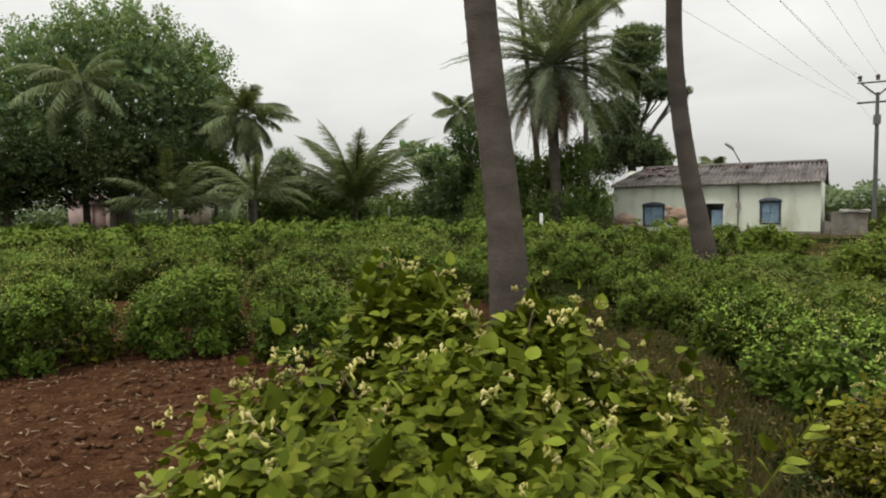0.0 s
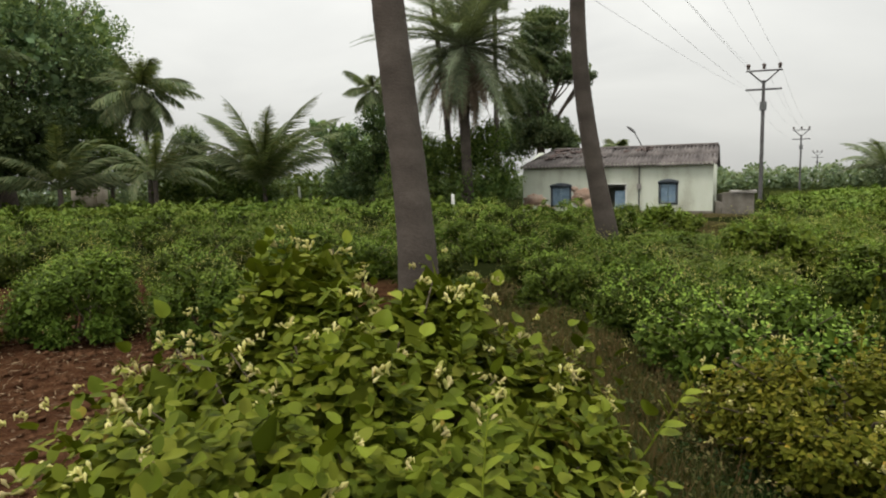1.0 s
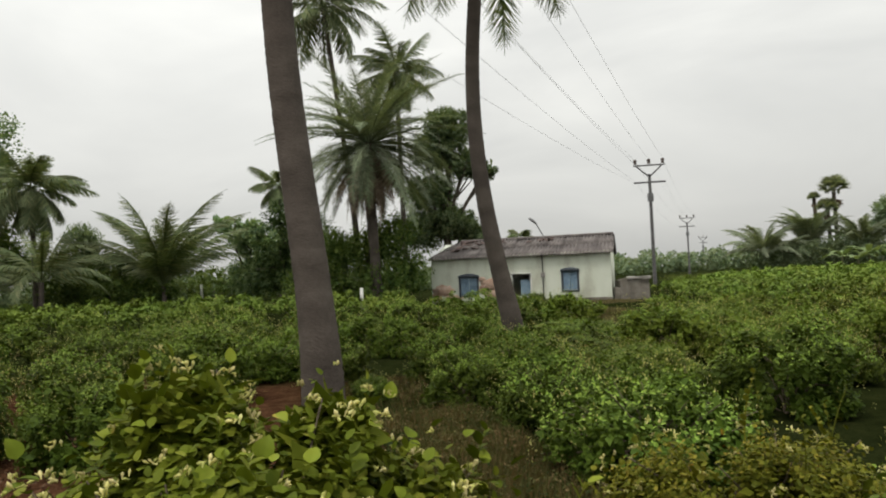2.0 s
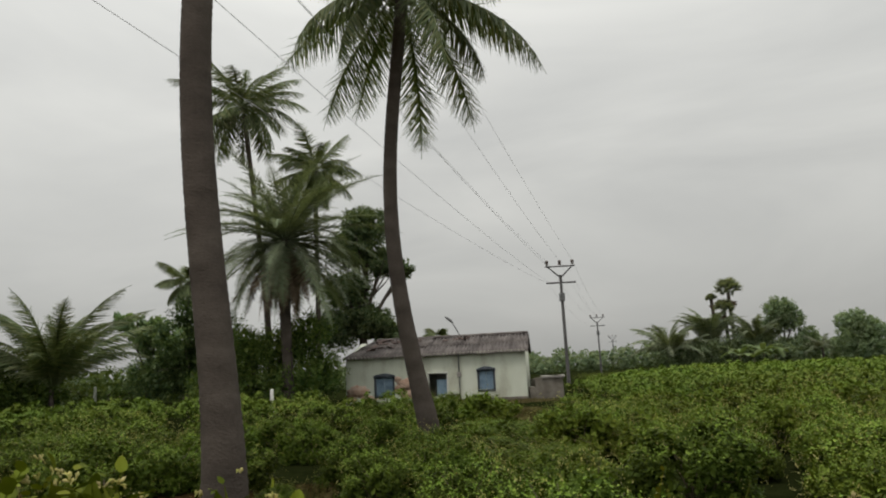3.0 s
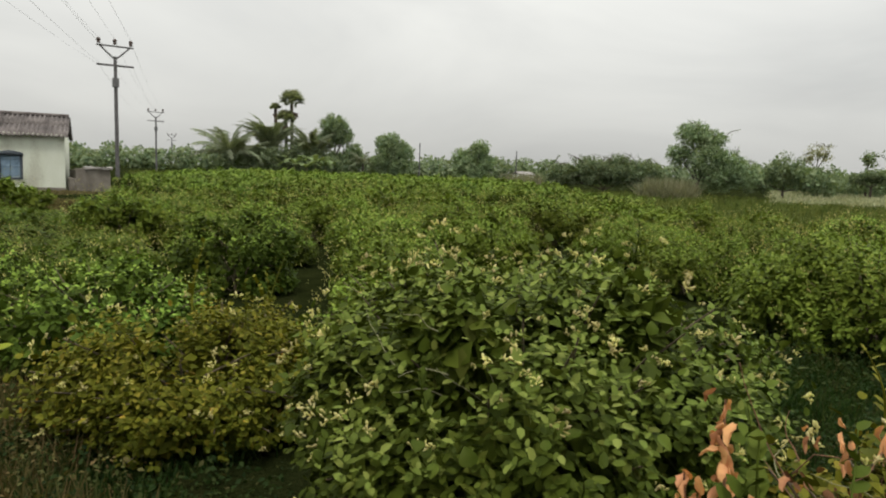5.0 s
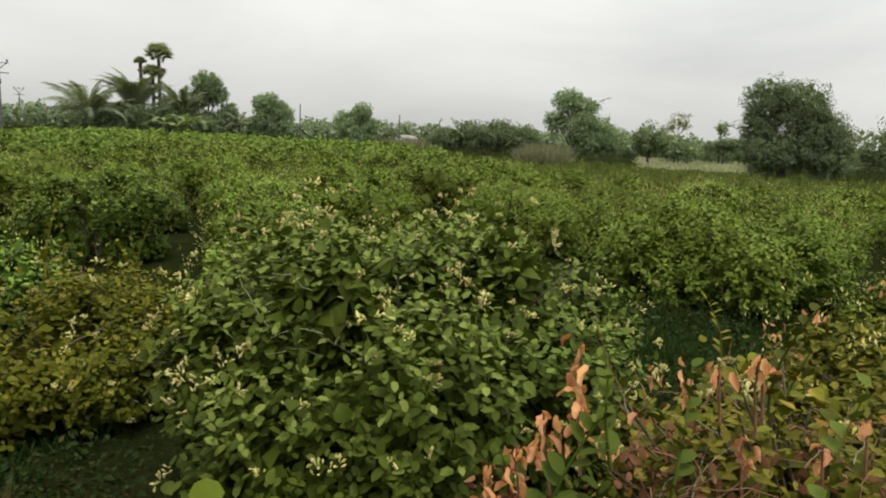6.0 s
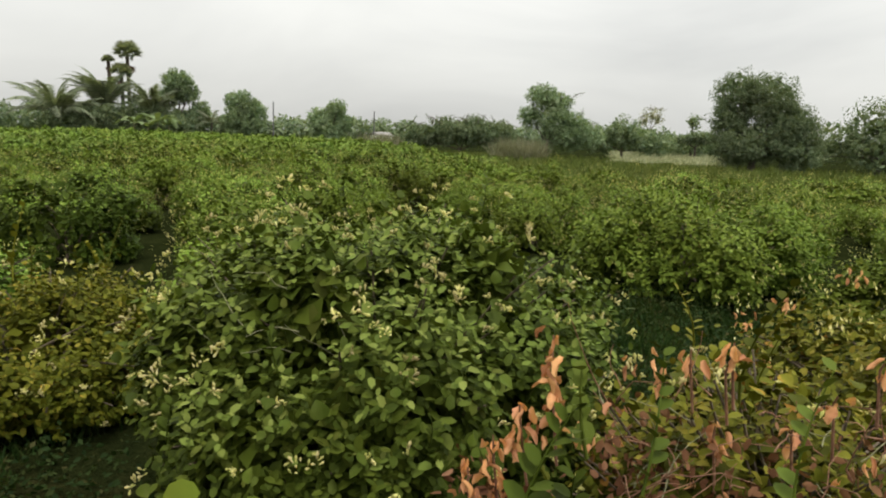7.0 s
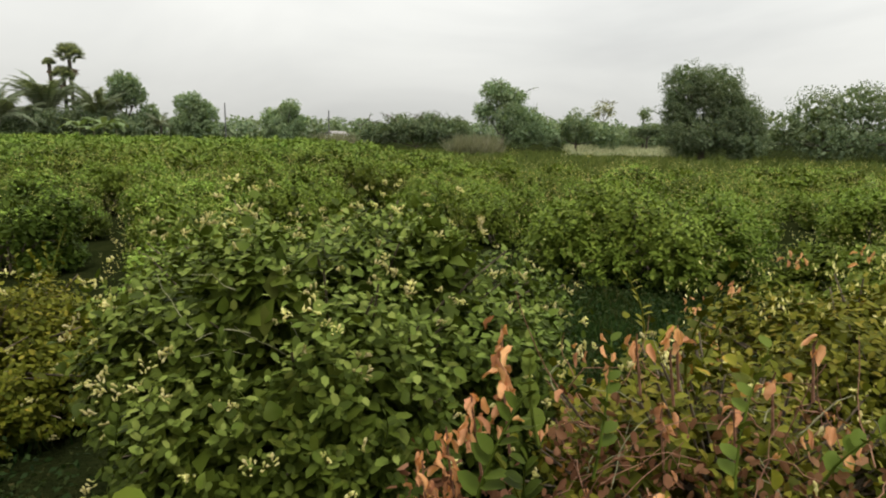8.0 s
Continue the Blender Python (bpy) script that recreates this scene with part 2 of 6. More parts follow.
M_PATCH = plain_material("bare_old_plaster", [(0.1, (0.34, 0.20, 0.14)), (0.5, (0.55, 0.38, 0.29)), (1.0, (0.66, 0.55, 0.45))], 0.9, 3, 30, 0.25)
M_BLUE = plain_material("faded_blue_paint", [(0.1, (0.10, 0.15, 0.20)), (0.5, (0.17, 0.25, 0.33)), (1.0, (0.28, 0.36, 0.42))], 0.6, 4, 40, 0.15)
M_BLUE_DARK = plain_material("weathered_blue_frame", [(0.1, (0.0292, 0.0358, 0.0455)), (0.6, (0.0618, 0.0748, 0.091)), (1.0, (0.124, 0.137, 0.15))], 0.65, 5, 40, 0.2)
M_WHITE = plain_material("white_frame_paint", [(0.1, (0.5, 0.5, 0.46)), (1.0, (0.78, 0.78, 0.74))], 0.6, 4, 40, 0.1)
M_DARK = plain_material("dark_room_wall", [(0.1, (0.05, 0.05, 0.05)), (1.0, (0.12, 0.11, 0.1))], 0.9, 3, 30, 0.1)
M_ROOF = plain_material("corrugated_cement_sheet", [(0.05, (0.05, 0.042, 0.04)), (0.4, (0.105, 0.09, 0.085)), (0.75, (0.17, 0.15, 0.14)), (1.0, (0.24, 0.22, 0.205))], 0.9, 1.6, 26, 0.2, random_tint=0.3)
M_TILE = plain_material("broken_clay_tile", [(0.1, (0.07, 0.05, 0.045)), (1.0, (0.17, 0.115, 0.10))], 0.9, 6, 60, 0.2, random_tint=0.4)
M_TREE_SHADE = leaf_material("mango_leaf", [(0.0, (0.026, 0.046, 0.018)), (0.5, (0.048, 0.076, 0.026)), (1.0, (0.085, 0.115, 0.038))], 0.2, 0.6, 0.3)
M_TANK = plain_material("mossy_old_concrete", [(0.1, (0.09, 0.08, 0.065)), (0.5, (0.17, 0.15, 0.125)), (1.0, (0.27, 0.245, 0.21))], 0.95, 2, 30, 0.25)
M_CONCRETE = plain_material("weathered_concrete", [(0.1, (0.16, 0.15, 0.135)), (0.5, (0.29, 0.27, 0.25)), (1.0, (0.42, 0.40, 0.37))], 0.9, 2, 30, 0.2)
M_STEEL = plain_material("dull_galvanised_steel", [(0.1, (0.10, 0.10, 0.10)), (1.0, (0.25, 0.25, 0.25))], 0.55, 8, 60, 0.05, metal=0.6)
M_POLE = plain_material("dark_pole_steel", [(0.1, (0.06, 0.058, 0.058)), (1.0, (0.16, 0.15, 0.15))], 0.7, 4, 40, 0.1)
M_PORCELAIN = plain_material("brown_porcelain", [(0.1, (0.05, 0.035, 0.03)), (1.0, (0.12, 0.085, 0.07))], 0.3, 10, 60, 0.02)
M_WIRE = plain_material("aluminium_wire", [(0.1, (0.34, 0.34, 0.35)), (1.0, (0.52, 0.52, 0.53))], 0.6, 5, 50, 0.02, metal=0.3)
M_PINK = plain_material("pink_limewash", [(0.1, (0.52, 0.36, 0.33)), (1.0, (0.74, 0.56, 0.52))], 0.85, 1.5, 20, 0.1)
M_BEIGE = plain_material("beige_limewash", [(0.1, (0.40, 0.34, 0.26)), (1.0, (0.62, 0.54, 0.44))], 0.85, 1.5, 20, 0.1)
M_SHEET = plain_material("pale_roof_sheet", [(0.1, (0.45, 0.47, 0.48)), (1.0, (0.72, 0.74, 0.75))], 0.5, 2, 20, 0.05)
M_STRAW = leaf_material("trodden_straw", [(0.0, (0.10, 0.085, 0.035)), (0.5, (0.17, 0.145, 0.065)), (1.0, (0.26, 0.215, 0.11))], 0.2, 0.75)
M_MEADOW = leaf_material("meadow_blade", [(0.0, (0.07, 0.10, 0.025)), (0.5, (0.11, 0.145, 0.035)), (1.0, (0.16, 0.18, 0.05))], 0.25, 0.65)
M_REED = leaf_material("pale_reed", [(0.0, (0.17, 0.185, 0.105)), (0.6, (0.27, 0.275, 0.175)), (1.0, (0.37, 0.355, 0.25))], 0.3, 0.7)


def ground_material():
    m, t, out = bare("field_ground")
    N, Lk = t.nodes.new, t.links.new
    co = N("ShaderNodeTexCoord")
    n1, n2, n3 = N("ShaderNodeTexNoise"), N("ShaderNodeTexNoise"), N("ShaderNodeTexNoise")
    for n, s, d in ((n1, 0.35, 5), (n2, 5.0, 8), (n3, 45.0, 5)):
        n.inputs["Scale"].default_value, n.inputs["Detail"].default_value = s, d
        Lk(co.outputs["Object"], n.inputs["Vector"])
    soil, weed = N("ShaderNodeValToRGB"), N("ShaderNodeValToRGB")
    ramp_stops(soil, [(0.3, (0.020, 0.010, 0.006)), (0.5, (0.066, 0.031, 0.0165)), (0.72, (0.135, 0.072, 0.038))])
    # weed tones lowered: shade between the bushes is put into the colour
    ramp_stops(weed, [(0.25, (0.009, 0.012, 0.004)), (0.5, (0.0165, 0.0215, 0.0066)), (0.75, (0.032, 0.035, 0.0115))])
    add = N("ShaderNodeMath"); add.operation = "MULTIPLY_ADD"
    Lk(n3.outputs["Fac"], add.inputs[0]); add.inputs[1].default_value = 0.5
    sc = N("ShaderNodeMath"); sc.operation = "MULTIPLY"
    Lk(n2.outputs["Fac"], sc.inputs[0]); sc.inputs[1].default_value = 0.52
    Lk(sc.outputs[0], add.inputs[2])
    Lk(add.outputs[0], soil.inputs["Fac"]); Lk(add.outputs[0], weed.inputs["Fac"])
    # ploughed red soil lies to the west of the lane, weeds cover the rest
    sep = N("ShaderNodeSeparateXYZ"); Lk(co.outputs["Object"], sep.inputs[0])
    edge = N("ShaderNodeMapRange")
    edge.inputs["From Min"].default_value, edge.inputs["From Max"].default_value = 0.4, 2.6
    wob = N("ShaderNodeMath"); wob.operation = "MULTIPLY_ADD"
    Lk(n1.outputs["Fac"], wob.inputs[0]); wob.inputs[1].default_value = 5.0
    off = N("ShaderNodeMath"); off.operation = "SUBTRACT"
    Lk(sep.outputs["X"], off.inputs[0]); off.inputs[1].default_value = 2.3
    # beyond the ploughed strip weeds close over the soil as well
    far, high, both = N("ShaderNodeMath"), N("ShaderNodeMath"), N("ShaderNodeMath")
    far.operation, high.operation, both.operation = "MULTIPLY_ADD", "MAXIMUM", "ADD"
    Lk(sep.outputs["Y"], far.inputs[0]); far.inputs[1].default_value, far.inputs[2].default_value = 1.6, -17.0
    Lk(far.outputs[0], high.inputs[0]); high.inputs[1].default_value = 0.0
    Lk(off.outputs[0], both.inputs[0]); Lk(high.outputs[0], both.inputs[1])
    Lk(both.outputs[0], wob.inputs[2]); Lk(wob.outputs[0], edge.inputs["Value"])
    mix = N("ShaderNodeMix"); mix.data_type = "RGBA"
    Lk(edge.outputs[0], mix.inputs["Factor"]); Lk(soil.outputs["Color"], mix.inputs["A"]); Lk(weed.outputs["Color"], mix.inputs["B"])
    p = N("ShaderNodeBsdfPrincipled")
    p.inputs["Roughness"].default_value, p.inputs["Specular IOR Level"].default_value = 1.0, 0.0
    Lk(mix.outputs["Result"], p.inputs["Base Color"])
    bp = N("ShaderNodeBump"); bp.inputs["Strength"].default_value, bp.inputs["Distance"].default_value = 1.0, 0.09
    Lk(add.outputs[0], bp.inputs["Height"]); Lk(bp.outputs["Normal"], p.inputs["Normal"])
    Lk(p.outputs[0], out.inputs["Surface"])
    return m


M_GROUND = ground_material()

# ---------------------------------------------------------------- mesh tools
rng = np.random.default_rng(7)


def np_mesh(name, verts, faces, mat, smooth=False):
    """A mesh from arrays: verts (n, 3), faces a list of (m, 3) or (m, 4) index arrays."""
    me = bpy.data.meshes.new(name)
    faces = [np.asarray(f, dtype=np.int32) for f in faces if len(f)]
    loops = np.concatenate([f.ravel() for f in faces])
    sizes = np.concatenate([np.full(len(f), f.shape[1], dtype=np.int32) for f in faces])
    starts = np.concatenate([[0], np.cumsum(sizes)[:-1]]).astype(np.int32)
    me.vertices.add(len(verts))
    me.vertices.foreach_set("co", np.asarray(verts, dtype=np.float32).ravel())
    me.loops.add(len(loops))
    me.loops.foreach_set("vertex_index", loops)
    me.polygons.add(len(sizes))
    me.polygons.foreach_set("loop_start", starts)
    me.polygons.foreach_set("loop_total", sizes)
    if smooth:
        me.polygons.foreach_set("use_smooth", np.ones(len(sizes), dtype=bool))
    me.update(calc_edges=True)
    me.materials.append(mat)
    return me


def thing(name, x, y, z, label, category, group="", kind="", turn=0.0):
    ob = new(name)
    ob.empty_display_size = 0.1
    ob.location, ob.rotation_euler = (x, y, z), (0, 0, radians(turn))
    return tagged(ob, label, category, group, kind)


def part(name, me, parent, label=""):
    ob = new(name, me)
    ob.parent = parent
    return tagged(ob, label)


class Pile:
    """Gathers arrays of geometry for one mesh."""

    def __init__(self):
        self.v, self.tri, self.quad, self.n = [], [], [], 0

    def add(self, v, tri=None, quad=None):
        v = np.asarray(v, dtype=float).reshape(-1, 3)
        self.v.append(v)
        if tri is not None and len(tri):
            self.tri.append(np.asarray(tri) + self.n)
        if quad is not None and len(quad):
            self.quad.append(np.asarray(quad) + self.n)
        self.n += len(v)

    def mesh(self, name, mat, smooth=False):
        f = []
        if self.tri:
            f.append(np.concatenate(self.tri))
        if self.quad:
            f.append(np.concatenate(self.quad))
        return np_mesh(name, np.concatenate(self.v), f, mat, smooth)


def unit(v):
    return v / np.maximum(np.linalg.norm(v, axis=-1, keepdims=True), 1e-9)


# leaf outlines: along, across, up; a broad pointed leaf, a plain lozenge and a slim blade
LEAF_FULL = (np.array([(0, 0, 0), (.12, .24, .04), (.45, .40, .06), (.80, .27, .02), (1, 0, -.08), (.80, -.27, .02), (.45, -.40, .06), (.12, -.24, .04), (.5, 0, -.02)]),
             np.array([(0, 8, 1), (8, 2, 1), (8, 3, 2), (8, 4, 3), (8, 5, 4), (8, 6, 5), (8, 7, 6), (8, 0, 7)]))
LEAF_HEX = (np.array([(0, 0, 0), (.24, .33, .06), (.70, .31, .05), (1, 0, -.06), (.70, -.31, .05), (.24, -.33, .06)]), np.array([(0, 3, 2), (0, 2, 1), (0, 5, 4), (0, 4, 3)]))
LEAF_MID = (np.array([(0, 0, 0), (.45, .36, .07), (1, 0, -.05), (.45, -.36, .07)]), np.array([(0, 2, 1), (0, 3, 2)]))
BLADE = (np.array([(0, .5, 0), (0, -.5, 0), (.6, .3, .0), (.6, -.3, .0), (1, 0, 0)]), np.array([(0, 1, 2), (1, 3, 2), (2, 3, 4)]))


def leaves(pile, at, axis, up, size, width, shape):
    """Lays one leaf of that outline at each place."""
    axis = unit(axis)
    side = unit(np.cross(up, axis))
    nor = np.cross(axis, side)
    T, F = shape
    size = np.broadcast_to(size, len(at))[:, None, None]
    v = at[:, None, :] + size * (T[None, :, 0:1] * axis[:, None] + width * T[None, :, 1:2] * side[:, None] + T[None, :, 2:3] * nor[:, None])
    f = F[None] + (np.arange(len(at)) * len(T))[:, None, None]
    pile.add(v.reshape(-1, 3), tri=f.reshape(-1, 3))


def tube(pile, pts, radii, sides=6):
    """A tapered tube along points."""
    pts, radii = np.asarray(pts, float), np.asarray(radii, float)
    d = unit(np.gradient(pts, axis=0))
    ref = np.array([0.3, 0.1, 1.0]) if abs(d[0][2]) < 0.8 else np.array([1.0, 0.2, 0.0])
    a = unit(np.cross(d, ref))
    b = np.cross(d, a)
    ang = np.linspace(0, 2 * np.pi, sides, endpoint=False)
    ring = np.cos(ang)[None, :, None] * a[:, None] + np.sin(ang)[None, :, None] * b[:, None]
    v = pts[:, None] + ring * radii[:, None, None]
    q = []
    for i in range(len(pts) - 1):
        for j in range(sides):
            k = (j + 1) % sides
            q.append((i * sides + j, i * sides + k, (i + 1) * sides + k, (i + 1) * sides + j))
    pile.add(v.reshape(-1, 3), quad=q)


def box(pile, lo, hi):
    x0, y0, z0 = lo
    x1, y1, z1 = hi
    v = [(x0, y0, z0), (x1, y0, z0), (x1, y1, z0), (x0, y1, z0), (x0, y0, z1), (x1, y0, z1), (x1, y1, z1), (x0, y1, z1)]
    pile.add(v, quad=[(0, 3, 2, 1), (4, 5, 6, 7), (0, 1, 5, 4), (1, 2, 6, 5), (2, 3, 7, 6), (3, 0, 4, 7)])


def box_part(name, lo, hi, mat, parent, label="", bevel=0.006):
    """A box with softened edges as one part."""
    bm = bmesh.new()
    bmesh.ops.create_cube(bm, size=1.0)
    lo, hi = Vector(lo), Vector(hi)
    for v in bm.verts:
        v.co = Vector([lo[i] + (v.co[i] + 0.5) * (hi[i] - lo[i]) for i in range(3)])
    if bevel:
        bmesh.ops.bevel(bm, geom=bm.edges[:], offset=min(bevel, 0.3 * min(hi - lo)), segments=1, affect="EDGES")
    me = bpy.data.meshes.new(name)
    bm.to_mesh(me)
    bm.free()
    me.materials.append(mat)
    return part(name, me, parent, label)


def polar(az, d):
    return d * math.sin(radians(az)), d * math.cos(radians(az))


def ground_z(x, y):
    """Height of the field: nearly level, with faint swells and furrows."""
    x, y = np.asarray(x, float), np.asarray(y, float)
    r = np.hypot(x, y)
    swell = 0.05 * np.sin(x * 0.21 + 0.7) * np.cos(y * 0.17) * np.clip(r / 20, 0, 1) * np.clip((120 - r) / 60, 0, 1)
    near = 0.025 * np.sin(x * 3.1 + y * 1.3) * np.cos(y * 2.7 - x) * np.clip(1.5 - r / 14, 0, 1)
    return swell + near


# ---------------------------------------------------------------- ground
def build_ground():
    s = np.linspace(-1, 1, 261)
    g = 16 * np.sinh(s * 5.4) / np.sinh(1.0) / 3.4 + s * 9
    X, Y = np.meshgrid(g, g, indexing="ij")
    jit = np.array([noise.noise(Vector((float(a) * 1.7, float(b) * 1.7, 0))) + 0.6 * noise.noise(Vector((float(a) * 5.1, float(b) * 5.1, 3))) for a, b in zip(X.ravel(), Y.ravel())]).reshape(X.shape)
    Z = ground_z(X, Y) + 0.03 * jit * np.clip(2 - np.hypot(X, Y) / 12, 0, 1)
    n = len(g)
    idx = np.arange(n * n).reshape(n, n)
    q = np.stack([idx[:-1, :-1], idx[1:, :-1], idx[1:, 1:], idx[:-1, 1:]], -1).reshape(-1, 4)
    ob = new("ground", np_mesh("ground", np.stack([X, Y, Z], -1).reshape(-1, 3), [q], M_GROUND, True))
    tagged(ob, "reddish brown field soil with weedy green patches", "ground", kind="structure")


build_ground()


# ---------------------------------------------------------------- jasmine bushes
def dome_mounds(r, rx, ry, h, count):
    """Rounded mounds, uneven in height, that together make one bush: x, y, z and radius."""
    out = [(r.normal(0, 0.1) * rx, r.normal(0, 0.1) * ry, h * 0.5, h * 0.36)]
    for i in range(count):
        a = i * 2.39996 + r.normal(0, 0.3)
        f = 0.30 + 0.42 * ((i + 0.5) / count) ** 0.6
        rad = (0.30 + 0.12 * r.random()) * min(rx, h)
        top = h * (1.0 - 0.62 * f ** 1.6) * (0.84 + 0.24 * r.random())
        out.append((rx * f * math.cos(a) * 1.02, ry * f * math.sin(a) * 1.02, max(top - rad, 0.62 * rad), rad))
    for i in range(7):                                    # a skirt down to the soil
        a = i * 0.8976 + r.normal(0, 0.12)
        f = 0.60 + 0.08 * r.random()
        rad = (0.28 + 0.06 * r.random()) * min(rx, h)
        out.append((rx * f * math.cos(a), ry * f * math.sin(a), 0.72 * rad, rad))
    return out


def bush_cloud(r, shoots, nodes, mounds, size, shape, erect=0.12, flat=0.9, deep=2.0, fill=0.22):
    """Leafy shoots over a union of mounds: leaves in opposite pairs, blades turned to the sky. Returns body leaves,
    paler upper tip leaves, tips and their ways.
    """
    M = np.array(mounds, float)
    c0 = np.average(M[:, :3], axis=0, weights=M[:, 3] ** 2) * np.array([1, 1, 0.55])
    n0 = shoots * 3
    mine = r.choice(len(M), n0, p=M[:, 3] ** 2 / (M[:, 3] ** 2).sum())
    od = unit(M[mine, :3] - c0 + 1e-4)
    u = unit(r.normal(0, 1, (n0, 3)) + od * 0.8 + np.array([0, 0, 0.25]))
    depth = 1 - 0.30 * r.random(n0) ** 2.2
    tips = M[mine, :3] + u * (M[mine, 3] * depth)[:, None]
    gap = np.linalg.norm(tips[:, None] - M[None, :, :3], axis=2) / M[None, :, 3]
    gap[np.arange(n0), mine] = 9
    ok = np.flatnonzero((gap.min(axis=1) > 0.80) & (tips[:, 2] > 0.06))[:shoots]
    tips, u, od, depth = tips[ok], u[ok], od[ok], depth[ok]
    n = len(ok)
    a = unit(u * 0.8 + od * 0.3 + np.array([0, 0, 0.5]) + r.normal(0, 0.22, (n, 3)))
    lift = erect * r.random(n) ** 4 * (u[:, 2] > 0.35)
    tips = tips + a * lift[:, None]
    L = size * (2.2 + 1.6 * r.random(n)) + lift * 0.8
    e1 = unit(np.cross(a, r.normal(0, 1, (n, 3))))
    e2 = np.cross(a, e1)
    old, young = Pile(), Pile()
    for i in range(nodes):
        f = (i + 0.4) / nodes
        b = e1 if i % 2 else e2
        for sg in (1, -1):
            at = tips - a * (L * (1 - f))[:, None] + r.normal(0, size * 0.16, (n, 3))
            ax = unit(b * sg + a * (0.25 + 0.6 * f) + np.array([0, 0, -0.22]) + r.normal(0, 0.22, (n, 3)))
            up = unit(np.array([0, 0, flat]) + a * 0.35 + u * 0.22 + r.normal(0, 0.25, (n, 3)))
            sz = size * (0.62 + 0.62 * r.random(n)) * (1.0 - 0.5 * f ** 2)
            # only high, upward tips go to the paler pile, painted as lit tops
            top = (i >= nodes - 2) & (u[:, 2] > 0.38 + 0.25 * (i == nodes - 2)) & (tips[:, 2] > 0.5 * (M[:, 2] + M[:, 3]).max()) & (r.random(n) < 0.8)
            keep = at[:, 2] > 0.04
            for pile, m in ((old, ~top & keep), (young, top & keep)):
                if m.any():
                    leaves(pile, at[m], ax[m], up[m], sz[m], 0.86, shape)
    k = max(120, int(n * nodes * 2 * fill))               # oversized leaves deep inside, added to block light
    mi = r.integers(0, len(M), k)
    di = unit(r.normal(0, 1, (k, 3))) * (0.40 + 0.34 * r.random((k, 1)))
    ai = M[mi, :3] + di * M[mi, 3:4]
    ai[:, 2] = np.maximum(ai[:, 2], 0.06)
    leaves(old, ai, r.normal(0, 1, (k, 3)), di + np.array([0, 0, 0.4]) + r.normal(0, 0.4, (k, 3)), size * deep, 0.9, LEAF_MID)
    return old, young, tips, unit(u * 0.6 + a * 0.6)


def bud_pile(r, tips, out, share, size, count=5):
    """Clusters of slim buds at some of the twig tips, a few of them open."""
    p = Pile()
    pick = np.flatnonzero((r.random(len(tips)) < share) & (out[:, 2] > -0.25))
    for i in pick:
        c = tips[i] + out[i] * 0.10 + np.array([0, 0, 0.03])
        k = r.integers(2, count + 1)
        ax = unit(out[i] * 0.7 + np.array([0, 0, 0.7]) + r.normal(0, 0.45, (k, 3)))
        at = c + r.normal(0, 0.022, (k, 3))
        s = size * (0.7 + 0.6 * r.random(k))
        leaves(p, at, ax, r.normal(0, 1, (k, 3)), s, 0.55, LEAF_MID)
        if r.random() < 0.05:                # an open flower: narrow petals
            m = 7
            a = np.arange(m) * 2 * np.pi / m
            pa = np.stack([np.cos(a), np.sin(a), np.full(m, 0.6)], 1)
            leaves(p, np.repeat(c[None], m, 0), pa, np.tile([0, 0, 1.0], (m, 1)), size * 0.9, 0.5, LEAF_MID)
    return p


def stem_pile(r, tips, h, count, sides=4, thick=0.011):
    p = Pile()
    for i in r.choice(len(tips), min(count, len(tips)), replace=False):
        base = np.array([r.normal(0, 0.06), r.normal(0, 0.06), -0.03])
        mid = base * 0.4 + tips[i] * 0.45 + np.array([0, 0, 0.12 * h]) + r.normal(0, 0.04, 3)
        tube(p, [base, mid, tips[i]], [thick, thick * 0.7, thick * 0.3], sides)
    return p


BUSH_LABELS = {"green": "rounded dark green jasmine bush with white buds", "light": "light green jasmine bush covered in pale buds",
               "yellow": "small yellowing jasmine bush with faded leaves", "full": "wide full jasmine bush dotted with white buds"}


SINGLE = {}


def lay_single_leaves(ob, r, tips, out, n, size, mat):
    """Leaves that can be told apart, each an object, on the outer twigs."""
    if mat not in SINGLE:
        SINGLE[mat] = []
        for k in range(4):
            # a rounded blade, folded along the midrib and arched to its tip
            p = Pile()
            t = np.linspace(0, 1, 9)
            half = (0.36 + 0.04 * k) * np.sin(np.pi * t ** 0.72) ** 0.75
            arch = -0.10 * (1 + 0.4 * k) * t ** 2
            rows = [np.stack([t, s * half, arch + abs(s) * half * (0.18 + 0.06 * k) + 0.02 * np.sin(9 * t + k) * abs(s)], 1) for s in (-1, -0.5, 0, 0.5, 1)]
            q = [(a * 9 + i, a * 9 + i + 1, a * 9 + i + 10, a * 9 + i + 9) for a in range(4) for i in range(8)]
            p.add(np.concatenate(rows), quad=q)
            SINGLE[mat].append(p.mesh("leaf", mat, True))
    good = np.flatnonzero((out[:, 2] > 0.05) & (out @ np.array([-ob.location.x, -ob.location.y, 1.2]) > 0))
    for i in r.choice(good, n):
        ax = unit(out[i] * 0.7 + r.normal(0, 0.7, 3))
        up = unit(out[i] * 0.6 + np.array([0, 0, 1.0]) + r.normal(0, 0.3, 3))
        side = unit(np.cross(up, ax))
        nor = np.cross(ax, side)
        at = tips[i] + out[i] * 0.035 + r.normal(0, 0.035, 3)
        s = size * (0.65 + 0.6 * r.random())
        o = part("leaf", SINGLE[mat][r.integers(0, 4)], ob)
        o.matrix_basis = Matrix(((ax[0] * s, side[0] * s, nor[0] * s, at[0]), (ax[1] * s, side[1] * s, nor[1] * s, at[1]), (ax[2] * s, side[2] * s, nor[2] * s, at[2]), (0, 0, 0, 1)))


SHOOTS = {}


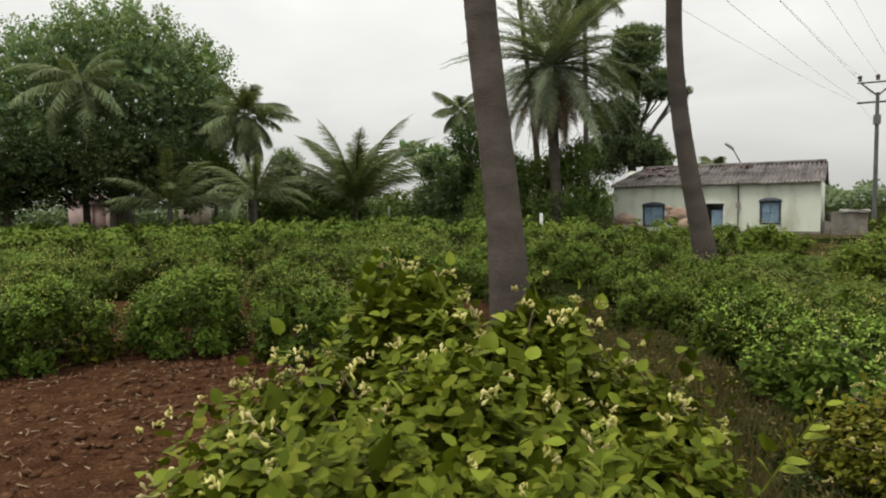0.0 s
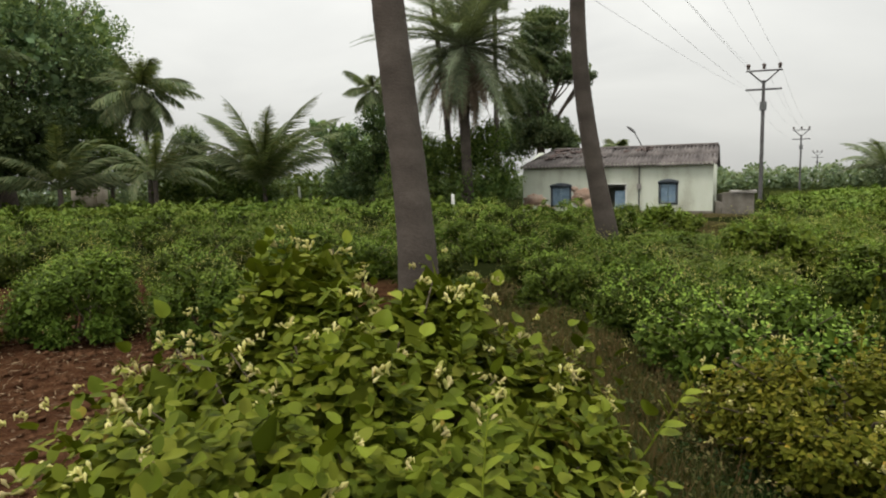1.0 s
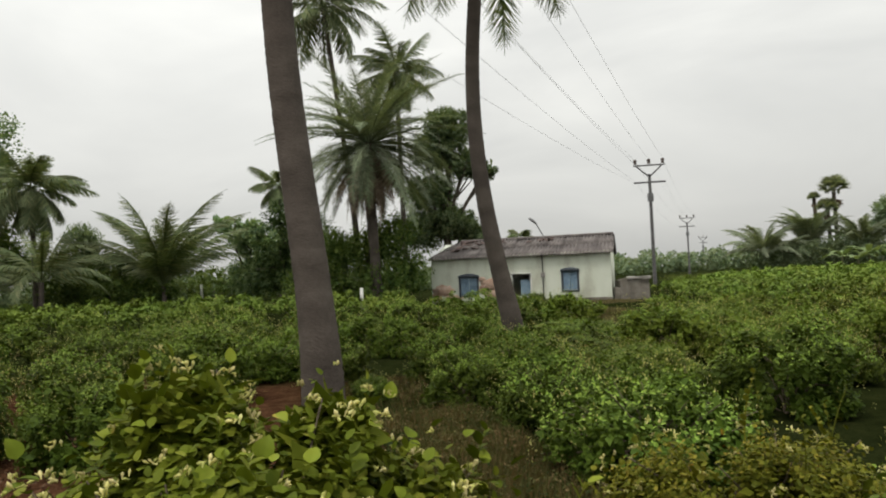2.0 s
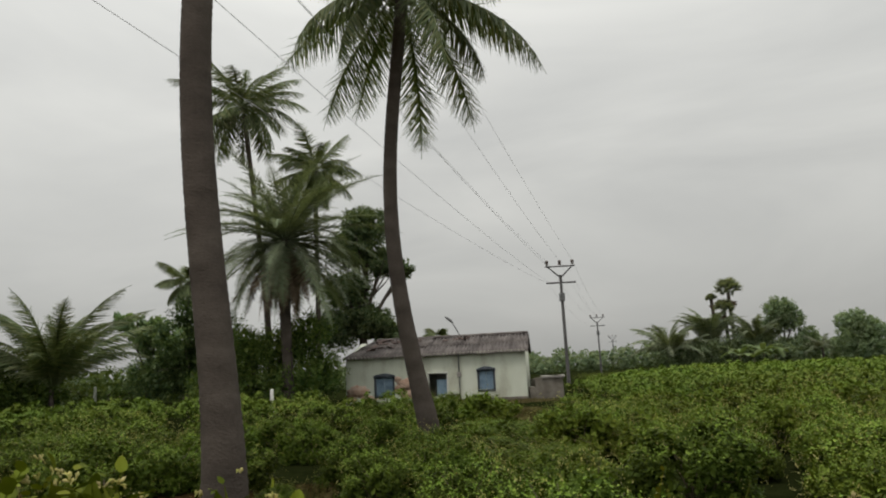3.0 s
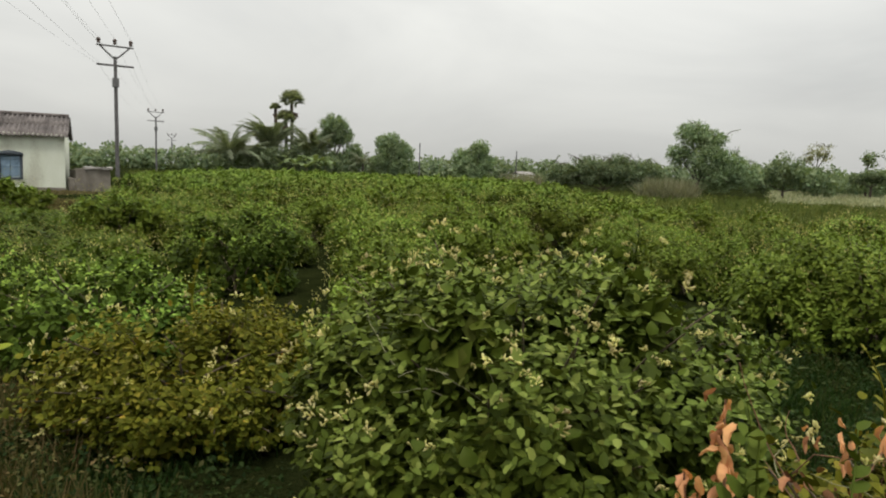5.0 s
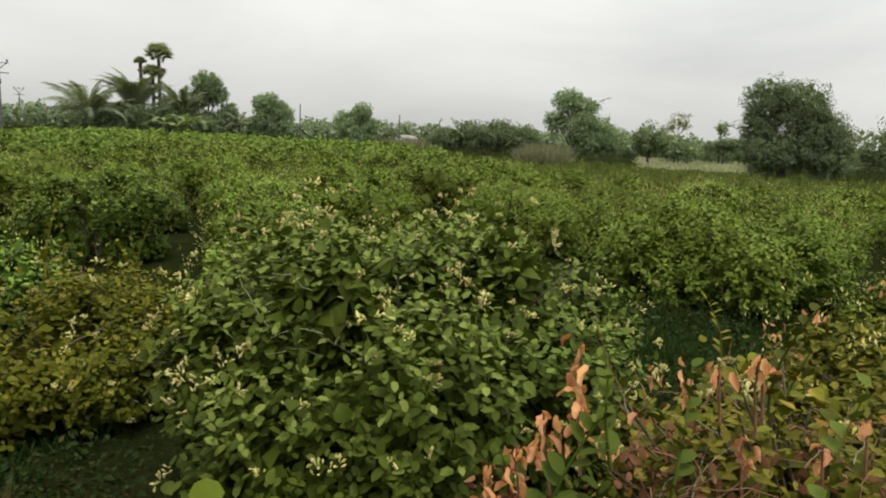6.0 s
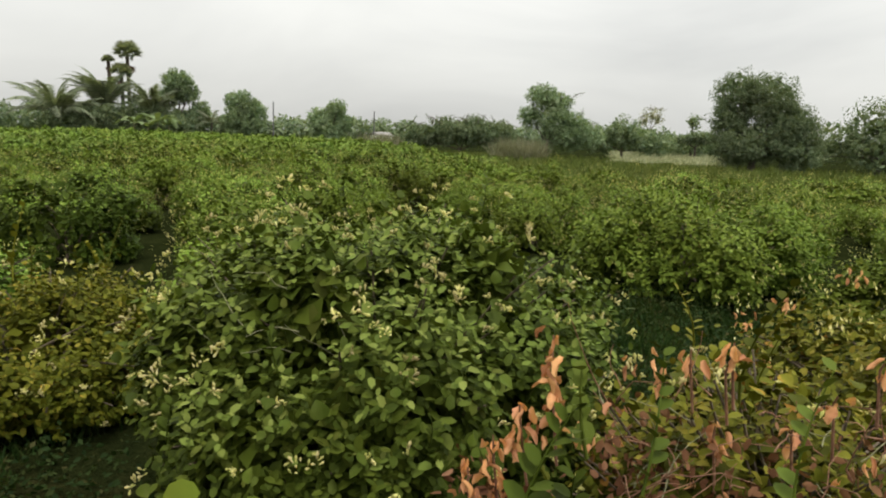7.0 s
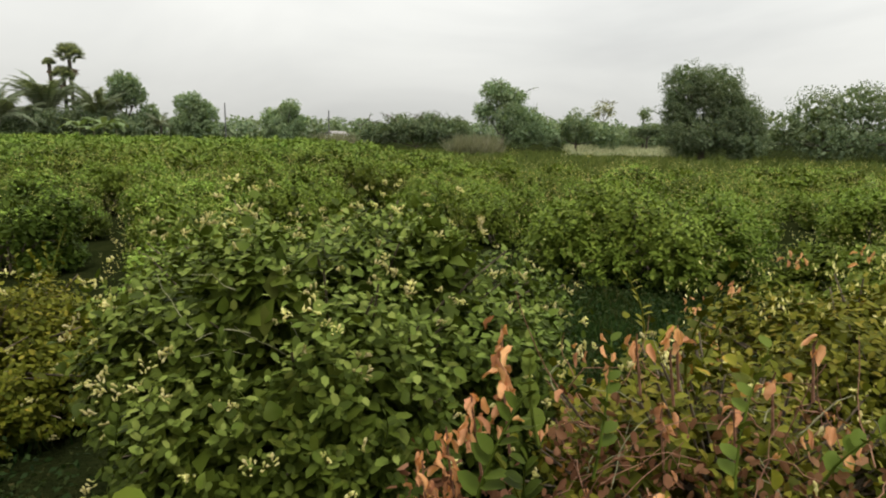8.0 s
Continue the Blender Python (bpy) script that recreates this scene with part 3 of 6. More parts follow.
def lay_shoots(ob, r, tips, out, n, size, mat):
    """Upright leafy shoots that stand out of the rounded top."""
    if mat not in SHOOTS:
        rr = np.random.default_rng(66)
        SHOOTS[mat] = []
        for k in range(4):
            p = Pile()
            L = 0.16 + 0.05 * k
            t = np.linspace(0, 1, 5)
            bend = rr.normal(0, 0.12, 2)
            line = np.stack([bend[0] * t ** 2 * L * 2, bend[1] * t ** 2 * L * 2, t * L], 1)
            tube(p, line, np.linspace(0.004, 0.0015, 5), 4)
            m = 10
            h = np.linspace(0.15, 1.0, m)
            at = np.stack([np.interp(h, t, line[:, i]) for i in range(3)], 1)
            a = np.arange(m) * 1.57 + (np.arange(m) % 2) * 1.57
            ax = np.stack([np.cos(a), np.sin(a), 0.5 + 0.5 * h], 1)
            leaves(p, at, ax, np.tile([0, 0, 1.0], (m, 1)) - 0.6 * ax * [1, 1, 0], size * (1.1 - 0.45 * h), 0.95, LEAF_FULL)
            SHOOTS[mat].append(p.mesh("shoot", mat))
    good = np.flatnonzero(out[:, 2] > 0.45)
    for i in r.choice(good, n):
        o = part("shoot", SHOOTS[mat][r.integers(0, 4)], ob)
        o.matrix_basis = Matrix.Translation(tips[i]) @ pose(0, 0, 0, r.normal(0, 14), r.normal(0, 14), r.random() * 360) @ Matrix.Scale(0.8 + 0.5 * r.random(), 4)


CLUSTERS = []


def lay_clusters(ob, r, tips, out, share, size):
    """Flower clusters, each an object of its own."""
    if not CLUSTERS:
        rr = np.random.default_rng(55)
        for k in range(6):
            p = Pile()
            m = 6 + k % 4
            ax = unit(np.array([0, 0, 0.8]) + rr.normal(0, 0.6, (m, 3)))
            for j in range(m):
                s = 0.6 + 0.5 * rr.random()
                c = rr.normal(0, 0.35, 3) * [1, 1, 0.3]
                tube(p, [c, c + ax[j] * s * 0.42, c + ax[j] * s * 0.66, c + ax[j] * s * 0.98], np.array([0.07, 0.13, 0.23, 0.04]) * s, 5)
            if k == 4:
                m = 6
                a = np.arange(m) * 2 * np.pi / m
                leaves(p, np.tile([0.2, 0.1, 0.7], (m, 1)), np.stack([np.cos(a), np.sin(a), np.full(m, 0.5)], 1), np.tile([0, 0, 1.0], (m, 1)), 0.6, 0.45, LEAF_MID)
            CLUSTERS.append(p.mesh("blossom", M_BUD))
    good = np.flatnonzero((out[:, 2] > -0.2) & (r.random(len(tips)) < share))
    for i in good[:290]:
        at = tips[i] + out[i] * 0.07 + np.array([0, 0, 0.02])
        o = part("blossom", CLUSTERS[r.integers(0, 6)], ob)
        o.matrix_basis = Matrix.Translation(at) @ Vector(out[i] + [0, 0, 0.5]).to_track_quat("Z", "Y").to_matrix().to_4x4() @ pose(0, 0, 0, 0, 0, r.random() * 360) @ Matrix.Scale(size * (0.65 + 0.6 * r.random()), 4)


LIT_TIP_OF = {M_LEAF_EAST: M_TIP, M_LEAF: M_TIP, M_LEAF_GREY: M_TIP_FULL, M_LEAF_YELLOW: M_TIP_YELLOW, M_LEAF_NEAR: M_LEAF_NEAR}


def make_bush(seed, x, y, rx, ry, h, shoots, nodes, size, shape, mat, label, buds=0.35, bud_size=0.026, stems=40, dry=0, erect=0.12, single=None, upright=0, fresh=None, mounds=None, count=11, fill=0.22):
    r = np.random.default_rng(seed)
    ob = thing("jasmine_bush", x, y, float(ground_z(x, y)), label, "bush", "jasmine bushes in the field")
    if mounds:
        mounds = [(a - x, b - y, c, d) for a, b, c, d in mounds]
    else:
        mounds = dome_mounds(r, rx, ry, h, count)
    p, young, tp, out = bush_cloud(r, shoots, nodes, mounds, size, shape, erect, fill=fill)
    tagged(part("foliage", p.mesh("foliage", mat), ob), kind="stuff")
    if young.n:
        tagged(part("new_growth", young.mesh("new_growth", fresh or LIT_TIP_OF[mat]), ob, "paler leaves on the upper tips, top light put into their colour"), kind="stuff")
    tagged(part("branchwork", stem_pile(r, tp, h, stems).mesh("branchwork", M_TWIG), ob, "thin brown branching stems"), kind="stuff")
    if upright:
        lay_shoots(ob, r, tp, out, upright, size * 0.9, single or mat)
    if single:
        lay_single_leaves(ob, r, tp, out, 260, size * 0.85, single)
        lay_clusters(ob, r, tp, out, buds, bud_size)
    elif buds:
        b = bud_pile(r, tp, out, buds, bud_size)
        if b.n:
            tagged(part("blossom", b.mesh("blossom", M_BUD), ob, "creamy white jasmine buds in clusters"), kind="stuff")
    if dry:
        pick = np.flatnonzero(out[:, 2] > 0.15)[:dry]
        for i in np.repeat(pick, 7):
            at = tp[i] + out[i] * 0.08 + r.normal(0, 0.03, 3) + np.array([0, 0, 0.05])
            o = part("dry_leaf", SINGLE_DRY[r.integers(0, 3)], ob, "curled dry orange leaf")
            o.matrix_basis = Matrix.Translation(at) @ pose(0, 0, 0, r.normal(0, 40), 60 + r.normal(0, 30), r.random() * 360) @ Matrix.Scale(0.034 * (0.8 + 0.5 * r.random()), 4)
    return ob


def dry_leaf_mesh(k):
    """A crumpled leaf, rolled along its rib and twisted."""
    r = np.random.default_rng(90 + k)
    t = np.linspace(0, 1, 8)
    half = 0.34 * np.sin(np.pi * (0.06 + 0.92 * t)) ** 0.7 * (1 + 0.15 * r.normal(0, 1, 8))
    roll, twist = 0.5 + 0.35 * k, (0.9, -0.7, 1.4)[k] * t
    rows = []
    for q in (-1, -0.5, 0, 0.5, 1):
        y, z = q * half * math.cos(abs(q) * roll), abs(q) * half * math.sin(abs(q) * roll) + 0.03 * r.normal(0, 1, 8)
        rows.append(np.stack([t, y * np.cos(twist) - z * np.sin(twist), y * np.sin(twist) + z * np.cos(twist) - 0.35 * t ** 2], 1))
    p = Pile()
    p.add(np.concatenate(rows), quad=[(a * 8 + i, a * 8 + i + 1, a * 8 + i + 9, a * 8 + i + 8) for a in range(4) for i in range(7)])
    return p.mesh("dry_leaf", M_LEAF_DRY, True)


SINGLE_DRY = [dry_leaf_mesh(k) for k in range(3)]

# the bushes beside the camera; mounds: x, y, z, radius
NEAR_MOUNDS = [(-0.25, 1.72, 0.58, 0.42), (-0.52, 1.98, 0.56, 0.36), (0.25, 1.85, 0.48, 0.42), (-0.12, 2.78, 0.82, 0.40), (-0.16, 2.85, 1.05, 0.24), (0.35, 2.75, 0.66, 0.40),
               (0.42, 2.95, 0.92, 0.22), (0.78, 2.72, 0.50, 0.38), (-0.50, 2.55, 0.55, 0.42), (0.66, 2.2, 0.40, 0.42), (0.0, 2.2, 0.66, 0.40), (0.05, 1.5, 0.36, 0.34), (-0.42, 1.58, 0.40, 0.30), (-0.72, 2.7, 0.42, 0.36), (-0.45, 3.05, 0.5, 0.36)]
FULL_MOUNDS = [(2.25, 0.85, 0.55, 0.44), (2.33, 1.45, 0.58, 0.45), (2.75, 1.0, 0.68, 0.47), (2.9, 1.62, 0.66, 0.46), (3.2, 1.1, 0.66, 0.48), (3.3, 1.7, 0.58, 0.45), (2.7, 0.58, 0.48, 0.44),
               (3.3, 0.6, 0.50, 0.45), (2.05, 1.2, 0.42, 0.36), (3.6, 1.25, 0.52, 0.42), (2.3, 1.2, 0.90, 0.24), (2.8, 0.75, 0.92, 0.22), (2.1, 0.75, 0.36, 0.32)]
make_bush(11, -0.06, 2.25, 0.9, 0.9, 1.06, 2300, 5, 0.078, LEAF_FULL, M_LEAF_NEAR, BUSH_LABELS["light"], 0.10, 0.034, 90, 0, 0.13, M_ONE_LIGHT, 9, None, NEAR_MOUNDS)
make_bush(14, 2.74, 3.12, 0.84, 0.74, 0.78, 1400, 4, 0.044, LEAF_HEX, M_LEAF_YELLOW, BUSH_LABELS["yellow"], 0.07, 0.024, 80, 0, 0.10, M_ONE_YELLOW, 10)
make_bush(15, 2.9, 1.2, 1.06, 1.03, 1.02, 2500, 5, 0.056, LEAF_HEX, M_LEAF_GREY, BUSH_LABELS["full"], 0.09, 0.024, 130, 0, 0.12, M_ONE_FULL, 14, None, FULL_MOUNDS)
make_bush(16, 2.36, -0.38, 0.76, 0.72, 0.94, 820, 4, 0.050, LEAF_HEX, M_LEAF_YELLOW, "sparse jasmine bush with dry orange leaves", 0.06, 0.024, 260, 6, 0.1, M_ONE_YELLOW, 8, fill=0.14)
make_bush(17, 3.35, -1.15, 1.0, 0.9, 0.98, 1500, 4, 0.050, LEAF_HEX, M_LEAF_YELLOW, "jasmine bush turning yellow with a few dry leaves", 0.12, 0.022, 60, 8, 0.1)
make_bush(18, 3.15, 4.75, 0.95, 0.85, 0.84, 760, 4, 0.054, LEAF_HEX, M_LEAF, BUSH_LABELS["full"], 0.16, 0.022, 60)
make_bush(19, 4.3, 2.6, 0.95, 0.9, 0.88, 760, 4, 0.054, LEAF_HEX, M_LEAF_EAST, BUSH_LABELS["full"], 0.16, 0.022, 60)
make_bush(20, 7.65, -0.3, 1.5, 1.35, 1.18, 1900, 4, 0.058, LEAF_HEX, M_LEAF_EAST, BUSH_LABELS["full"], 0.16, 0.024, 40, count=20)

# sizes that the field's bushes repeat
MASTERS = []
for k in range(7):
    r_ = np.random.default_rng(100 + k)
    w_ = 0.68 + 0.08 * r_.random()
    MASTERS.append(("full" if k % 2 else "green", make_bush(200 + k, [-2.9, -4.2, -1.45, 6.1, 4.4, 9.3, 3.6][k], [7.4, 6.75, 7.0, 4.2, 7.2, 1.6, 8.6][k],
                    w_, w_ * (0.9 + 0.2 * r_.random()), [1.10, 1.12, 0.98, 0.92, 0.72, 0.92, 0.84][k], 860, 4, 0.052, LEAF_MID, M_LEAF_EAST if k in (3, 5) else M_LEAF,
                    BUSH_LABELS["full" if k % 2 else "green"], 0.2, 0.018, 12, count=9 + k % 3)))

PLACED = [(-2.9, 7.4), (-4.2, 6.75), (-1.45, 7.0), (6.1, 4.2), (4.4, 7.2), (9.3, 1.6), (7.65, -0.3), (3.6, 8.6), (-0.06, 2.25), (-0.36, 3.6), (0.45, 3.55), (2.5, 3.2), (2.9, 1.2), (2.28, -0.36), (3.35, -1.15), (3.15, 4.75), (4.3, 2.6)]
# bushes that border the lane, the soil and the palm: x, y, size
BORDER = [(-3.6, 9.3, 0.9), (-1.9, 9.0, 0.85), (-5.3, 9.0, 0.95), (3.1, 6.5, 0.95), (2.8, 10.0, 0.9), (1.2, 10.4, 0.8), (-0.65, 7.9, 0.85), (-0.75, 9.7, 1.05), (0.25, 11.6, 1.0), (1.5, 8.75, 0.42), (2.6, 8.1, 0.75), (-6.6, 8.4, 1.1), (-4.5, 11.0, 0.95), (-2.6, 10.9, 1.0), (-6.4, 10.6, 1.0), (-2.55, 12.4, 0.95), (-4.6, 12.6, 1.0), (5.6, 6.0, 1.05), (4.05, 9.5, 0.95), (4.55, 11.65, 0.8)]
BORDER += [(*polar(az_, d_), s_) for az_, d_, s_ in ((16.2, 28.5, 0.7), (18.6, 29.0, 0.75), (21.2, 28.0, 0.75), (23.2, 29.0, 0.95), (25.4, 27.5, 0.75), (19.8, 25.5, 0.75), (24.0, 25.5, 0.8))]
PLACED += [(a, b) for a, b, c in BORDER]
HOUSE_L, HOUSE_R = np.array([8.9, 34.4]), np.array([16.9, 29.5])


def field_edge(az):
    """How far the bushes reach in each direction."""
    return float(np.interp(az, [-40, -10, 5, 12, 14, 31, 34, 45, 62, 68, 73, 80, 88, 95, 103, 112], [43, 43, 33, 30, 29, 27, 40, 78, 70, 46, 31, 23, 20, 20, 23, 25]))


def kept_clear(x, y):
    az, d = math.degrees(math.atan2(x, y)), math.hypot(x, y)
    if d < 3.2 or az < -40 or az > 118 or d > field_edge(az):
        return True
    if x < -0.6 and y < 7.4 and x > -9:                      # ploughed patch
        return True
    if abs(x - (4.55 + 0.02 * y)) < 0.75 and 3.6 < y < 6.4:   # dark hollow
        return True
    if 0.7 < x < 2.35 and 2.8 < y < 8.2 or 1.3 < x < 2.3 and 8.1 < y < 10.8:                      # weedy lane
        return True
    if math.hypot(x - 0.67, y - 8.47) < 0.95:            # foot of the leaning trunk
        return True
    if 26.8 < az < 31 and 17 < d < 31 or 29.0 < az < 32.0 and d > 7.5 or 30.5 < az < 34.2 and 23 < d < 38:                      # worn ground before the house
        return True
    t = np.clip(((x - 9.5) * 5.5 + (y - 16) * 14.0) / (5.5 ** 2 + 14.0 ** 2), 0, 1)
    if math.hypot(x - 9.5 - 5.5 * t, y - 16 - 14 * t) < 0.95:  # path to the house
        return True
    if 3.7 < x < 8.6 and -1.9 < y < 0.45 or math.hypot(x - 7.65, y + 0.3) < 2.1:                      # grass lane
        return True
    return False


spots = []
r_ = np.random.default_rng(5)
for i in range(-60, 80):
    for j in range(-30, 70):
        x = i * 1.76 + r_.normal(0, 0.25) + (0.88 if j % 2 else 0)
        y = j * 1.76 + r_.normal(0, 0.25)
        if x < 0.6 * y - 3:                       # wider rows to the west
            x, y = x * 1.10, y * 1.10
        if kept_clear(x, y) or min(math.hypot(x - a, y - b) for a, b in PLACED) < 1.3:
            continue
        spots.append((math.hypot(x, y), x, y))
spots.sort()
COARSE = []
for k in range(5):                       # plainer bushes for the rows behind
    d, x, y = spots[75 + 6 * k]
    r2 = np.random.default_rng(400 + k)
    w_ = 0.66 + 0.14 * r2.random()
    COARSE.append(make_bush(410 + k, x, y, w_, w_ * (0.9 + 0.25 * r2.random()), 0.84 + 0.2 * r2.random(), 400, 3, 0.075, LEAF_MID, (M_LEAF, M_LEAF_EAST)[k % 2],
                            BUSH_LABELS["full" if k % 2 else "green"], 0.16, 0.024, 8, count=8))
for n_, (x, y, s) in enumerate(BORDER):
    copy_thing(MASTERS[(0, 1, 2, 4, 6)[(n_ * 3) % 5]][1], pose(x, y, float(ground_z(x, y)) - 0.01, 0, 0, r_.random() * 360) @ Matrix.Diagonal((s * 1.06, s * 1.06, s * 1.02, 1)))
for n_, (d, x, y) in enumerate(spots[:168]):
    if n_ in (75, 81, 87, 93, 99):
        continue
    west = x < 0.45 * y
    src = MASTERS[(0, 1, 2, 4, 6)[r_.integers(0, 5)] if west else (3, 5)[r_.integers(0, 2)]][1] if n_ < 62 else COARSE[(0, 2, 4)[r_.integers(0, 3)] if west else (1, 3)[r_.integers(0, 2)]]
    s = 0.76 + 0.36 * r_.random() if x < 0.45 * y else 1.02 * (0.80 + 0.46 * r_.random())
    low = 0.55 if 24.5 < math.degrees(math.atan2(x, y)) < 33.0 and 7 < d < 19 else 1.0      # cut low along the way to the house
    copy_thing(src, pose(x, y, float(ground_z(x, y)) - 0.01, 0, 0, r_.random() * 360) @ Matrix.Diagonal((s * 1.08, s * 1.08, s * low * (0.85 + 0.25 * r_.random()), 1)))


def far_bushes(places, name, label):
    """The rows further off, leaf by leaf but coarser, in one sheet of growth; tops coloured lighter as if lit."""
    r = np.random.default_rng(77)
    low, top, b = Pile(), Pile(), Pile()
    for d, x, y in places:
        n = int(np.interp(d, [10, 16, 25, 45, 80], [900, 620, 320, 140, 80]))
        size = float(np.interp(d, [10, 16, 25, 45, 80], [0.07, 0.085, 0.115, 0.19, 0.28]))
        rx, h = 0.68 + 0.24 * r.random(), 0.62 + 0.46 * r.random()
        m = max(6, n // 26)
        zz = 1 - 1.1 * r.random(m)
        a = r.random(m) * 2 * np.pi
        rad = np.sqrt(np.maximum(0, 1 - zz ** 2))
        dd = np.stack([rad * np.cos(a), rad * np.sin(a), zz], 1)
        own = r.integers(0, m, n)
        tip = dd * (0.66 + 0.22 * r.random((m, 1))) * np.array([rx, rx, 0.52 * h]) + np.array([x, y, 0.46 * h + float(ground_z(x, y))])
        off = unit(r.normal(0, 1, (n, 3)) + dd[own] * 1.2 + np.array([0, 0, 0.3]))
        at = tip[own] + off * (0.17 + 0.25 * size) * (0.6 + 0.5 * r.random((n, 1)))
        at[:, 2] = np.maximum(at[:, 2], 0.05)
        ax = np.cross(off + r.normal(0, 0.3, (n, 3)), r.normal(0, 1, (n, 3)))
        up = off * 0.6 + np.array([0, 0, 0.75]) + r.normal(0, 0.3, (n, 3))
        sz = size * (0.6 + 0.8 * r.random(n))
        # upward leaves take the lit colour, lower ones the darker leaf
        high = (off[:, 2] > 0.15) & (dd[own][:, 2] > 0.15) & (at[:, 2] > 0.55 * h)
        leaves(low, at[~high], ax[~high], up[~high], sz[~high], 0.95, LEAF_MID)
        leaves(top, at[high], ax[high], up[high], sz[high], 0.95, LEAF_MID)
        m = int(n * 0.03)
        leaves(b, at[:m] + off[:m] * 0.05, r.normal(0, 1, (m, 3)) + np.array([0, 0, 0.6]), r.normal(0, 1, (m, 3)), size * 0.3, 0.8, LEAF_MID)
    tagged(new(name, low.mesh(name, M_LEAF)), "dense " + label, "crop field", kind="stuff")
    tagged(new("field_new_growth", top.mesh("field_new_growth", M_LEAF_LIT_TOP)), "yellow-green top leaves, coloured as if lit, on " + label, "crop field", kind="stuff")
    tagged(new("field_blossom", b.mesh("field_blossom", M_BUD)), "scattered white jasmine blossom over the far rows", "blossom", kind="stuff")


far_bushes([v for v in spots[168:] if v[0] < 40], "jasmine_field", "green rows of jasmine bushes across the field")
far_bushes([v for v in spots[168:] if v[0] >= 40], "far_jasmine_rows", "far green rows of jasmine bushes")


# ---------------------------------------------------------------- palms
def palm_trunk(pile, pts, radii, rings=40, sides=12, seed=1, rough=0.03):
    """A ringed trunk along a smooth line through a few points."""
    r = np.random.default_rng(seed)
    pts = np.asarray(pts, float)
    t0 = np.concatenate([[0], np.cumsum(np.linalg.norm(np.diff(pts, axis=0), axis=1))])
    t0 = t0 / t0[-1]
    t = np.repeat(np.linspace(0, 1, rings * 2 + 1), 1)
    co = [np.polyfit(t0, pts[:, i], min(len(pts) - 1, 4)) for i in range(3)]
    line = np.stack([np.polyval(c, t) for c in co], 1)
    rad = np.interp(t, np.linspace(0, 1, len(radii)), radii) * (1 + rough * (np.arange(len(t)) % 2) + r.normal(0, rough * 0.35, len(t)))
    tube(pile, line, rad, sides)
    return line


def frond(r, length, droop, leaflet, count, lift, width=0.045, vee=0.5, hang=0.5, curl=0.0):
    """One feather leaf growing along x from the origin: a rib and two rows of leaflets."""
    p = Pile()
    t = np.linspace(0, 1, 9)
    ang = radians(lift) - droop * t ** 1.4
    step = length / 8
    x = np.concatenate([[0], np.cumsum(np.cos(ang[:-1]) * step)])
    z = np.concatenate([[0], np.cumsum(np.sin(ang[:-1]) * step)])
    y = curl * t ** 2 * length * 0.2
    rib = np.stack([x, y, z], 1)
    tube(p, rib, np.interp(t, [0, 0.15, 1], [0.05, 0.028, 0.006]) * (length / 4), 4)
    s = np.linspace(0.14, 1.0, count)
    at = np.stack([np.interp(s, t, rib[:, i]) for i in range(3)], 1)
    d = unit(np.stack([np.interp(s, t, np.gradient(rib[:, i])) for i in range(3)], 1))
    size = leaflet * np.sin(np.clip(s * 0.93 + 0.12, 0, 1) * np.pi) ** 0.5 * (0.85 + 0.3 * r.random(count))
    for sgn in (1, -1):
        side = np.array([0, sgn, 0.0])
        nrm = np.cross(d, side) * sgn
        ax = d * 0.55 + side * 0.75 + nrm * vee * 0.3 + np.array([0, 0, -hang]) * (0.35 + 0.65 * r.random((count, 1))) + r.normal(0, 0.14, (count, 3))
        leaves(p, at, ax, np.cross(ax, d) * sgn + 1e-3, size, width / leaflet * 1.1, BLADE)
    return p


def crown(ob, hub, r, n, length, leaflet, count, mat, lifts=(75, -35), droop=(0.5, 1.3), width=0.05, hang=0.5, name="frond", vee=0.5, variants=5):
    """A head of fronds round the hub; a few shapes are built and turned about."""
    kinds = [frond(r, length * (0.85 + 0.3 * r.random()), droop[0] + (droop[1] - droop[0]) * r.random(), leaflet, count, 0, width, vee, hang, r.normal(0, 0.5)).mesh(name, mat) for _ in range(variants)]
    for i in range(n):
        f = (i + 0.5) / n
        lift = lifts[0] + (lifts[1] - lifts[0]) * f ** 0.8 + r.normal(0, 5)
        o = part(name, kinds[r.integers(0, variants)], ob)
        az = i * 137.5 + r.normal(0, 9)
        s = (0.75 if f < 0.12 else 1.0) * (0.9 + 0.2 * r.random())
        o.matrix_basis = pose(hub[0], hub[1], hub[2], 0, -lift, az) @ pose(0.06, 0, 0) @ Matrix.Scale(s, 4)


